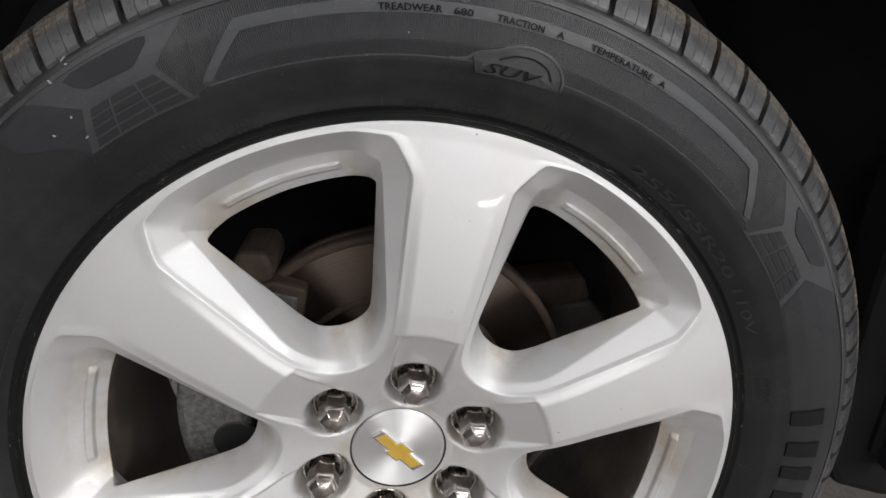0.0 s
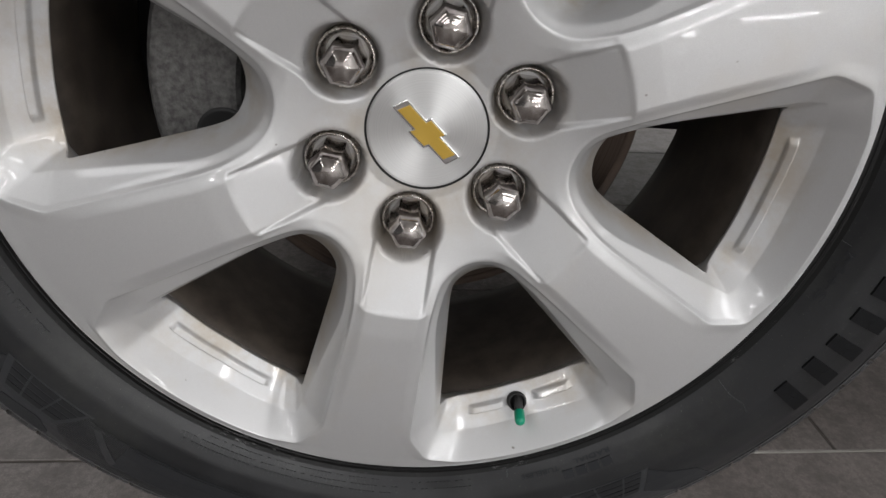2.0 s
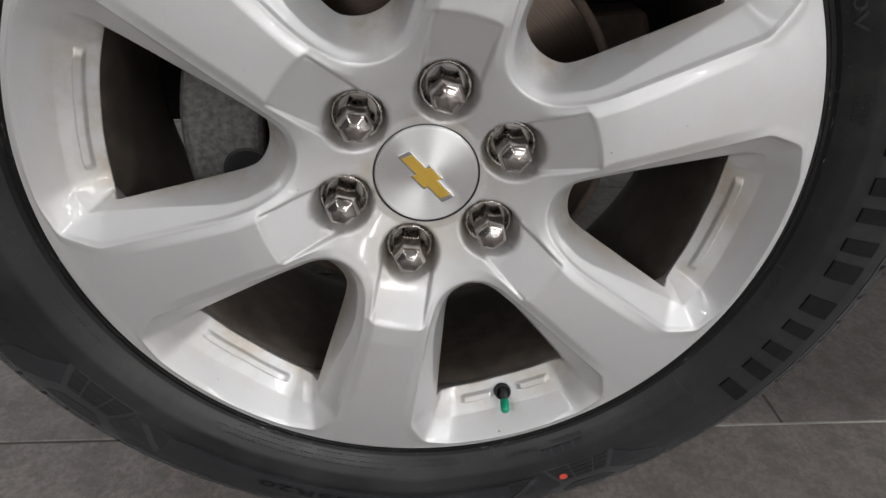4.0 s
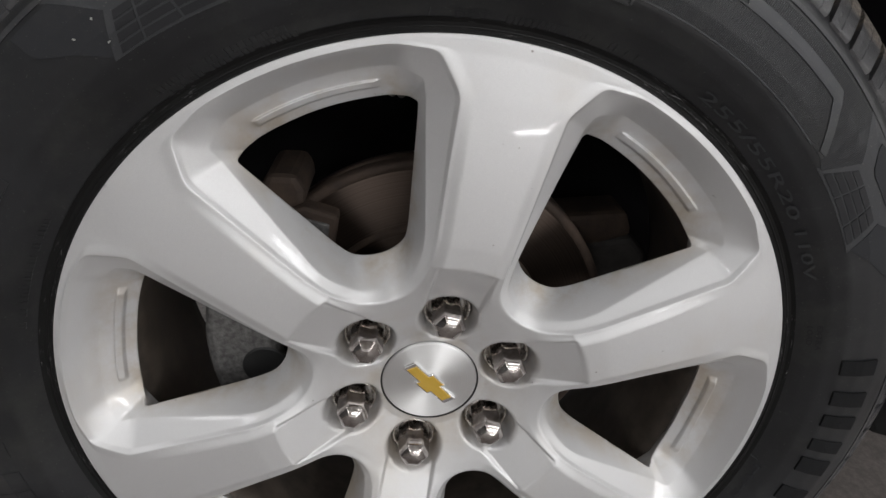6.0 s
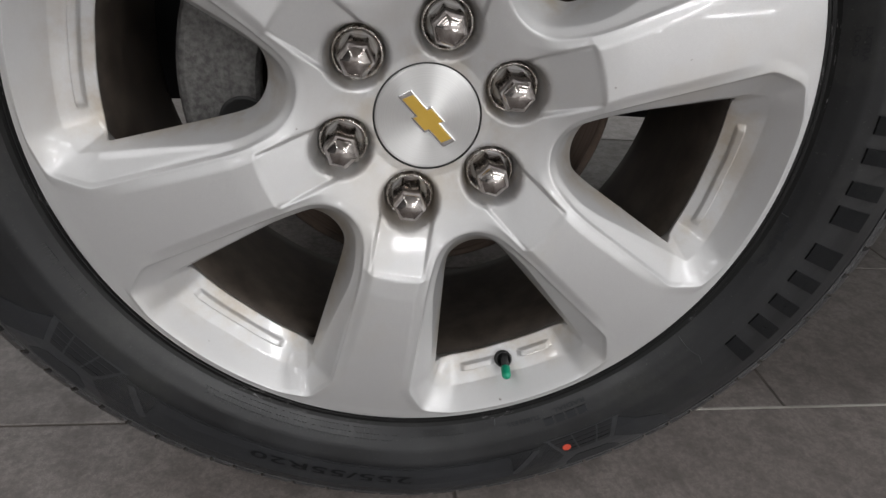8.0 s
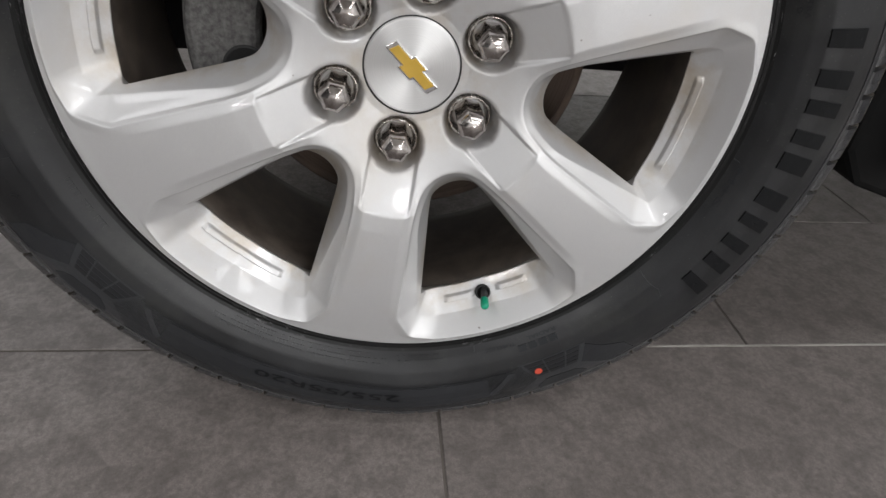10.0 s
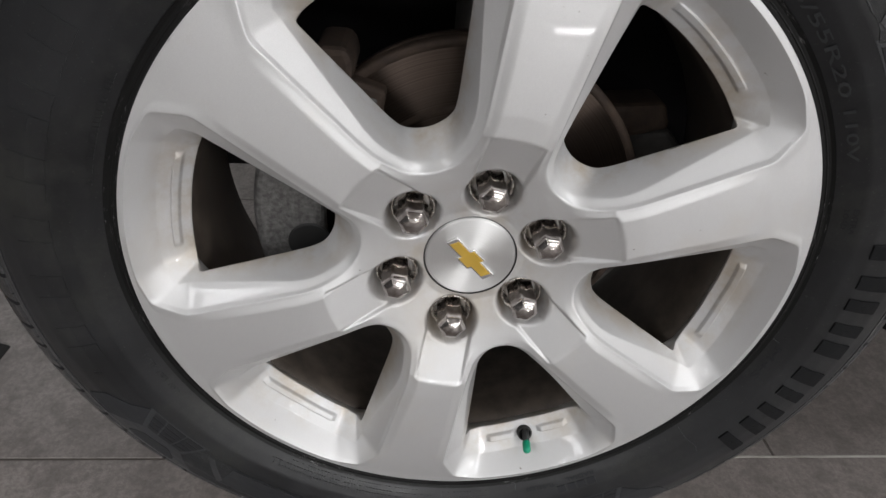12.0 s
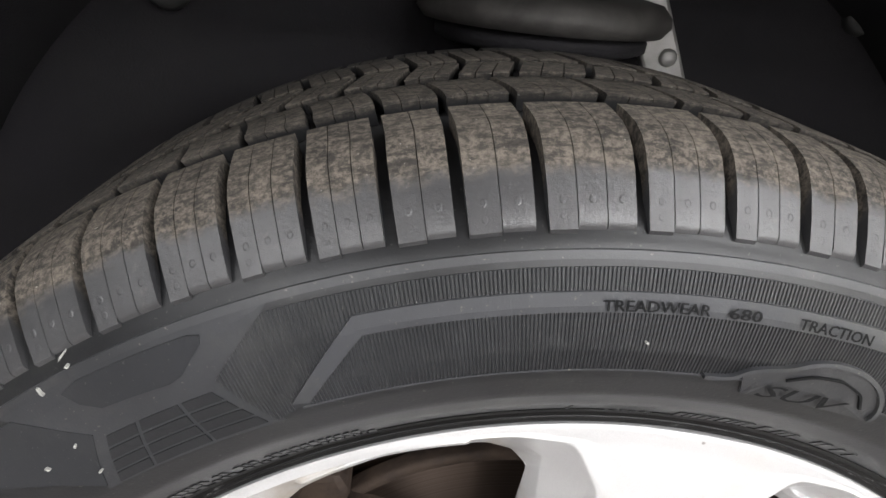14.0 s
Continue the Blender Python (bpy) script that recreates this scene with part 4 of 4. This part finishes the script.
for a0, a1, r, high in ((5.9, 9.0, 0.2826, 0.0046), (9.6, 16.7, 0.2832, 0.0046), (18.4, 23.0, 0.2842, 0.0046), (-35.9, -18.4, 0.2868, 0.0034), (-35.0, -18.6, 0.2824, 0.0030), (-119.0, -108.0, 0.2880, 0.0034),
                        (-76.0, -58.0, 0.2880, 0.0034), (171.0, 181.0, 0.2895, 0.0026), (171.0, 181.0, 0.2858, 0.0026), (184.0, 217.0, 0.2925, 0.0024), (183.0, 218.5, 0.2888, 0.0024), (186.0, 214.0, 0.2852, 0.0024)):
    lettering_bars(a0, a1, r, high)
# the maker's name and model name as plain slanted bars
for a0, a1 in ((79.5, 87.4), (89.3, 96.0), (97.6, 106.4), (108.4, 114.7), (116.8, 123.7)):
    w = (a1 - a0) * 0.31
    for s0 in (a0, a1 - w):
        panel("name_bar", [(s0, 0.3115), (s0 + w, 0.3115), (s0 + w + 0.5, 0.3385), (s0 + 0.5, 0.3385)], 0.0016, RUBBER_NAME)
for a0 in (-106.0, -97.0, -88.0, -79.0, -70.0, -61.0):
    for s0 in (a0, a0 + 3.6):
        panel("name_bar", [(s0, 0.3130), (s0 + 2.8, 0.3130), (s0 + 2.8, 0.3370), (s0, 0.3370)], 0.0006, SIDEWALL)
# faint mould flash lines across the wall
for a0 in (128.0, 101.5, -3.0, 164.8):
    ridge("mould_line", [(a0, 0.2850), (a0 + 0.3, 0.2960), (a0 - 0.2, 0.3060), (a0 + 0.4, 0.3120)] if a0 == 128.0 else [(a0, 0.2832), (a0 + 0.2, 0.2880)], 0.0007, 0.0006, RUBBER_FIELD)
# chips of white paint and chalk on the wall and the feet of the blocks
for a0, r, long_, turn in ((-32.35, 0.3616, 0.0036, 0.5), (-32.25, 0.3582, 0.0016, -0.4), (-34.4, 0.3552, 0.0034, 1.9), (-34.8, 0.3208, 0.0018, 0.3), (-34.7, 0.3338, 0.0014, 1.0), (0.1, 0.3269, 0.0014, -0.3), (-37.3, 0.3314, 0.0020, 2.2)):
    half, wide = long_ / 2, 0.00045
    ring = [(math.cos(turn) * u - math.sin(turn) * w, math.sin(turn) * u + math.cos(turn) * w) for u, w in ((-half, -wide * 0.5), (half * 0.6, -wide), (half, wide * 0.3), (-half * 0.4, wide))]
    bm = bmesh.new()
    top = [bm.verts.new(on_side(r + q, radians(a0) + p / r, 0.0018)) for p, q in ring]
    foot = [bm.verts.new(on_side(r + q, radians(a0) + p / r, 0.0)) for p, q in ring]
    bm.faces.new(top)
    for i in range(4):
        bm.faces.new((top[i], foot[i], foot[(i + 1) % 4], top[(i + 1) % 4]))
    part("paint_chip", bm, CHALK, tyre, "small white paint chip")
# red balance dot
pts = [(154.2 + 0.72 * math.cos(t), 0.3240 + 0.0038 * math.sin(t)) for t in [2 * math.pi * i / 20 for i in range(20)]]
bm = bmesh.new()
bm.faces.new([bm.verts.new(on_side(r, radians(a), 0.0014)) for a, r in pts])
part("paint_dot", bm, RED, tyre, "red paint dot")

# ---- brake ----
disc = empty("brake_disc", 0, 0.1, AXLE, "worn steel brake disc with a rusty rim behind the spokes", "brake disc")
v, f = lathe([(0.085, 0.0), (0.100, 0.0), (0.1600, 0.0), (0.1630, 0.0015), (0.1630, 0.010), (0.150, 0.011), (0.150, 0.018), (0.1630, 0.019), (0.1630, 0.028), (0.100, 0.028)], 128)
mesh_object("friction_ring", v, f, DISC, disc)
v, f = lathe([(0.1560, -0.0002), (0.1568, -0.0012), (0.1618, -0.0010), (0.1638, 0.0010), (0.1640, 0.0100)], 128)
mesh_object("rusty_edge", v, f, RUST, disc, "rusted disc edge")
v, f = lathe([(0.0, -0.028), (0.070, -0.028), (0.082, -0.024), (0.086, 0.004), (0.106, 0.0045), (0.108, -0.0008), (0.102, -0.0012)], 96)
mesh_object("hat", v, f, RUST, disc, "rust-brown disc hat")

caliper = empty("brake_caliper", 0, 0.1, AXLE, "grey cast-iron brake caliper with rusty bracket over the disc", "brake caliper")


def arc_block(name, a0, a1, r0, r1, y0, y1, mat, parent, bevel=0.004, label=""):
    n = max(3, int(abs(a1 - a0) / 4))
    bm = bmesh.new()
    loops = []
    for i in range(n + 1):
        th = radians(a0 + (a1 - a0) * i / n)
        loops.append([bm.verts.new(cyl(r, th, y)) for r, y in ((r0, y0), (r1, y0), (r1, y1), (r0, y1))])
    for a, b in zip(loops, loops[1:]):
        for i in range(4):
            bm.faces.new((a[i], a[(i + 1) % 4], b[(i + 1) % 4], b[i]))
    bm.faces.new(loops[0])
    bm.faces.new(loops[-1][::-1])
    bmesh.ops.recalc_face_normals(bm, faces=bm.faces)
    sharp = [e for e in bm.edges if len(e.link_faces) == 2 and e.calc_face_angle() > 0.6]
    bmesh.ops.bevel(bm, geom=sharp, offset=bevel, segments=3, profile=0.5, affect="EDGES")
    return part(name, bm, mat, parent, label, smooth=False)


arc_block("caliper_body", -112, -62, 0.128, 0.192, -0.026, -0.006, CAST, caliper, 0.008)
arc_block("caliper_bridge", -108, -66, 0.166, 0.192, -0.010, 0.060, CAST, caliper, 0.005)
bracket = part("bracket", prism_bm([(-0.1030, 0.1275), (-0.0757, 0.1190), (-0.0808, 0.0885), (-0.1250, 0.0720), (-0.1450, 0.1120)], 0.034, 0.0035), RUST, caliper, "rusty caliper bracket")
bracket.location = (0, -0.0165, 0)
face = part("bracket_face", prism_bm([(-0.1080, 0.1185), (-0.0832, 0.1125), (-0.0862, 0.0925), (-0.1220, 0.0790), (-0.1360, 0.1080)], 0.004, 0.0015), CAST, bracket, "bare grey machined face")
face.location = (0, -0.0015, 0)
saddle = part("bracket_saddle", prism_bm([(-0.1330, 0.1500), (-0.1080, 0.1500), (-0.1025, 0.1380), (-0.1030, 0.1240), (-0.1500, 0.1080)], 0.070, 0.006), RUST, caliper, "rusty arm that reaches over the disc")
saddle.location = (0, -0.0105, 0)
# flat black disc on the caliper face, in place of a hole's dark inside
v, f = lathe([(0.0, -0.0268), (0.0175, -0.0268), (0.0196, -0.0276), (0.0205, -0.0262)], 40)
port = mesh_object("port", v, f, BLACK_GAP, caliper, "flat black disc standing in for the shade of a round hole")
px, _, pz = cyl(0.1434, radians(-99.3), 0)
port.location = (px, 0, pz)

# steering knuckle and hub carrier behind the disc
knuckle = empty("steering_knuckle", 0, 0.16, AXLE, "rusty cast steering knuckle behind the brake disc", "knuckle")
part("arm", prism_bm([(0.1180, 0.0900), (0.1930, 0.0970), (0.2030, 0.0720), (0.1665, 0.0600), (0.1180, 0.0600)], 0.05, 0.006), RUST, knuckle)
part("ball_joint", prism_bm([(0.1450, 0.0620), (0.2030, 0.0700), (0.2220, 0.0510), (0.2180, -0.0100), (0.1400, -0.0100)], 0.05, 0.006), DUSTY_STEEL, knuckle, "dark grey cast boss")
# made-up second arm: a dark block over the bright gap to the floor
arc_block("arm", -128, -92, 0.10, 0.200, 0.0, 0.05, RUST, knuckle, 0.008)
for bx, bz in ((-0.036, 0.193), (-0.0275, 0.192)):
    v, f = lathe([(0.0, -0.004), (0.0034, -0.0035), (0.0042, 0.0), (0.0042, 0.03)], 16)
    clip = mesh_object("clip_bolt", v, f, STEEL, knuckle)
    clip.location = (bx, 0.04, bz)
arc_block("carrier", 0, 350, 0.0, 0.09, 0.0, 0.06, RUST, knuckle, 0.004)
part("tie_rod", box_bm(0.20, 0.03, 0.03, 0.006, (0.05, 0.10, -0.02)), RUST, knuckle)

# ---- the car round the wheel ----
liner = empty("wheel_arch_liner", 0.0, 0.0, AXLE + 0.02, "black felt wheel arch liner above the tyre", "wheel arch liner")


def liner_panel(name, profile, label=""):
    ob = mesh_object(name, *lathe(profile, 128), LINER, liner, label)
    bm = bmesh.new()
    bm.from_mesh(ob.data)
    bmesh.ops.bisect_plane(bm, geom=bm.verts[:] + bm.edges[:] + bm.faces[:], plane_co=(0, 0, -0.112), plane_no=(0, 0, -1), clear_outer=True)
    bmesh.ops.solidify(bm, geom=bm.faces[:], thickness=0.002)
    bm.to_mesh(ob.data)
    bm.free()
    return ob


liner_panel("arch_panel", [(0.524, 0.0), (0.528, 0.05), (0.530, 0.16), (0.520, 0.30), (0.490, 0.340)])
liner_panel("inner_panel", [(0.497, 0.338), (0.465, 0.352), (0.30, 0.362), (0.0, 0.366)])
for sx, sz in ((0.300, 0.406), (-0.27, 0.38)):
    v, f = lathe([(0.0, -0.002), (0.007, -0.002), (0.009, -0.006), (0.016, -0.005), (0.019, 0.0), (0.019, 0.004)], 24)
    screw = mesh_object("screw", v, f, BLACK_GAP, liner)
    screw.location = (sx, 0.340, sz)

# fender stays out of view; its arch opening is sized for light on the tread
fender = empty("fender", 0, 0, AXLE, "dark painted front fender over the wheel arch", "fender")
bm = bmesh.new()
n = 40
inner_v, outer_v = [], []
for i in range(n + 1):
    a = radians(-88 + 176 * i / n)
    inner_v.append(bm.verts.new(cyl(0.530, a, 0.0 - 0.012)))
    x, _, z = cyl(0.530, a, 0)
    k = max(x / 1.9, -x / 0.60, abs(z) / 0.62, 0.001)
    outer_v.append(bm.verts.new((x / k, -0.012 if z < 0.35 else -0.012 + 0.02, z / k)))
for i in range(n):
    bm.faces.new((inner_v[i], inner_v[i + 1], outer_v[i + 1], outer_v[i]))
bmesh.ops.solidify(bm, geom=bm.faces[:], thickness=-0.012)
part("fender_panel", bm, DARK_PAINT, fender)
# unseen slabs, added to keep lamp light out of the car's inside
part("light_block_top", box_bm(2.5, 1.38, 0.05, 0.01, (0.65, 0.675, 0.66)), DARK_PAINT, fender)
part("light_block_far", box_bm(2.5, 0.04, 0.68, 0.01, (0.65, 1.37, 0.30)), DARK_PAINT, fender)

# spring seat and strut bracket above the tyre
strut = empty("suspension_strut", 0.022, 0.32, 0.786, "grey suspension strut with spring seat and steel bracket", "strut")
v, f = lathe([(0.0, 0.022), (0.070, 0.022), (0.090, 0.018), (0.0975, 0.010), (0.0985, 0.003), (0.0930, -0.004), (0.0700, -0.006), (0.0, -0.006)], 64)
seat_ob = mesh_object("spring_seat", v, f, DUSTY_STEEL, strut, "dusty pressed-steel spring seat")
v, f = lathe([(0.0, -0.005), (0.0800, -0.005), (0.0835, -0.009), (0.0830, -0.016), (0.0760, -0.019), (0.0, -0.020)], 64)
pad_ob = mesh_object("rubber_pad", v, f, LINER, strut, "black rubber pad under the seat")
pad_ob.matrix_local = pose(0.0, 0.0, 0.0, 90, 0, 0)
seat_ob.matrix_local = pose(0.0, 0.0, 0.0, 90, 0, 0)
v, f = lathe([(0.030, -0.30), (0.030, 0.28)], 32)
tube = mesh_object("strut_tube", v, f, STEEL, strut)
tube.matrix_local = pose(0, 0.0, 0.0, 90, 0, 0)
bm = prism_bm([(-0.028, 0.055), (0.008, 0.055), (0.060, -0.050), (0.026, -0.050)], 0.010, 0.003)
pl = part("steel_bracket", bm, STEEL, strut, "pale steel bracket with a bolt")
pl.matrix_local = pose(0.062, -0.03, 0.004, 0, 0, 0)
v, f = lathe([(0.0, -0.004), (0.005, -0.004), (0.007, -0.002), (0.007, 0.002)], 12)
bo = mesh_object("bolt", v, f, STEEL, pl)
bo.matrix_local = pose(0.034, 0.0, -0.022)

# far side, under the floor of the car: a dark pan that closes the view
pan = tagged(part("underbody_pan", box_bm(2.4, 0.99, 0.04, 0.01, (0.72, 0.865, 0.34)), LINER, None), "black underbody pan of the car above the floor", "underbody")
flap = empty("mud_guard", 0.0, 0.09, 0.0, "matt black plastic mud guard beside the tyre", "mud guard")
part("guard_panel", prism_bm([(0.455, 0.62), (0.455, 0.300), (0.480, 0.262), (0.540, 0.243), (0.70, 0.250), (0.70, 0.62)], 0.05, 0.008), MATT_BLACK, flap)
part("guard_rib", prism_bm([(0.500, 0.60), (0.500, 0.310), (0.512, 0.302), (0.512, 0.60)], 0.012, 0.002), MATT_BLACK, flap).location = (0, -0.006, 0)

# ---- the room ----
floor_bed = tagged(part("floor", box_bm(10.4, 12.4, 0.04, 0.0, (0, -2.0, -0.0214)), GROUT, None), "grout bed between grey floor tiles", "floor", kind="structure")
TW, TD, TURN_F = 0.667, 0.333, math.atan(0.024)
tile_bm = box_bm(TW - 0.0032, TD - 0.0032, 0.012, 0.0009, (0, 0, -0.006), 1)
tile_me = bpy.data.meshes.new("floor_tile")
tile_bm.to_mesh(tile_me)
tile_bm.free()
tile_me.materials.append(TILE)
for row in range(-10, 11):
    yc = 0.114 - TD / 2 + row * TD
    for col in range(-5, 6):
        xc = 0.045 + TW / 2 + row * 0.432 % TW + col * TW
        p = Matrix.Rotation(TURN_F, 3, "Z") @ Vector((xc, yc, 0))
        if abs(p.x) < 2.6 and -2.2 < p.y < 3.0:
            ob = new("floor_tile", tile_me)
            ob.parent = floor_bed
            ob.matrix_local = pose(p.x, p.y, 0, 0, 0, math.degrees(TURN_F))
# a reflection along this joint, painted as a paler strip
strip_bm = box_bm(1.5, 0.0030, 0.004, 0.0006, (0.98, 0.114, -0.0014), 1)
pale = part("grout_strip", strip_bm, GROUT_SHEEN, floor_bed, "grout line painted pale for its light reflection")
pale.matrix_local = Matrix.Rotation(TURN_F, 4, "Z")
for name, at, size in (("wall_north", (0, 4.15, 1.5), (10.4, 0.1, 3.1)), ("wall_south", (0, -8.15, 1.5), (10.4, 0.1, 3.1)), ("wall_east", (5.15, -2, 1.5), (0.1, 12.2, 3.1)), ("wall_west", (-5.15, -2, 1.5), (0.1, 12.2, 3.1))):
    tagged(part(name, box_bm(*size, 0.0, at), LIGHT_CUT_WALL if name == "wall_west" else WALL_PAINT, None), "plain workshop wall, kept dark to cut light from the left" if name == "wall_west" else "plain white painted workshop wall", "wall", kind="structure")
tagged(part("ceiling", box_bm(10.4, 12.4, 0.1, 0.0, (0, -2, 3.1)), WALL_PAINT, None), "plain white workshop ceiling", "ceiling", kind="structure")

# black wedge on the floor
wedge = tagged(part("rubber_wedge", prism_bm([(-0.24, 0.0), (0.0, 0.0), (-0.012, 0.005), (-0.24, 0.075)], 0.05, 0.002), BLACK_GAP, None), "black rubber wedge lying on the floor tiles", "wedge")
# the rest of the tiles, away from the wheel
verts, faces = [], []
for row in range(-26, 14):
    yc = 0.114 - TD / 2 + row * TD
    for col in range(-9, 10):
        xc = 0.045 + TW / 2 + row * 0.432 % TW + col * TW
        p = Matrix.Rotation(TURN_F, 3, "Z") @ Vector((xc, yc, 0))
        if abs(p.x) < 4.9 and -7.9 < p.y < 3.9 and not (abs(p.x) < 2.6 and -2.2 < p.y < 3.0):
            o = len(verts)
            for sx, sy in ((-1, -1), (1, -1), (1, 1), (-1, 1)):
                q = p + Matrix.Rotation(TURN_F, 3, "Z") @ Vector((sx * (TW - 0.0032) / 2, sy * (TD - 0.0032) / 2, 0))
                verts += [(q.x, q.y, 0.0), (q.x, q.y, -0.012)]
            faces.append((o, o + 2, o + 4, o + 6))
            faces += [(o + 2 * i, o + 2 * i + 1, o + (2 * i + 3) % 8, o + (2 * i + 2) % 8) for i in range(4)]
tagged(mesh_object("far_tiles", verts, faces, TILE, floor_bed, smooth=False), kind="stuff")
wedge.location = (-0.634, 0.25, 0.0)
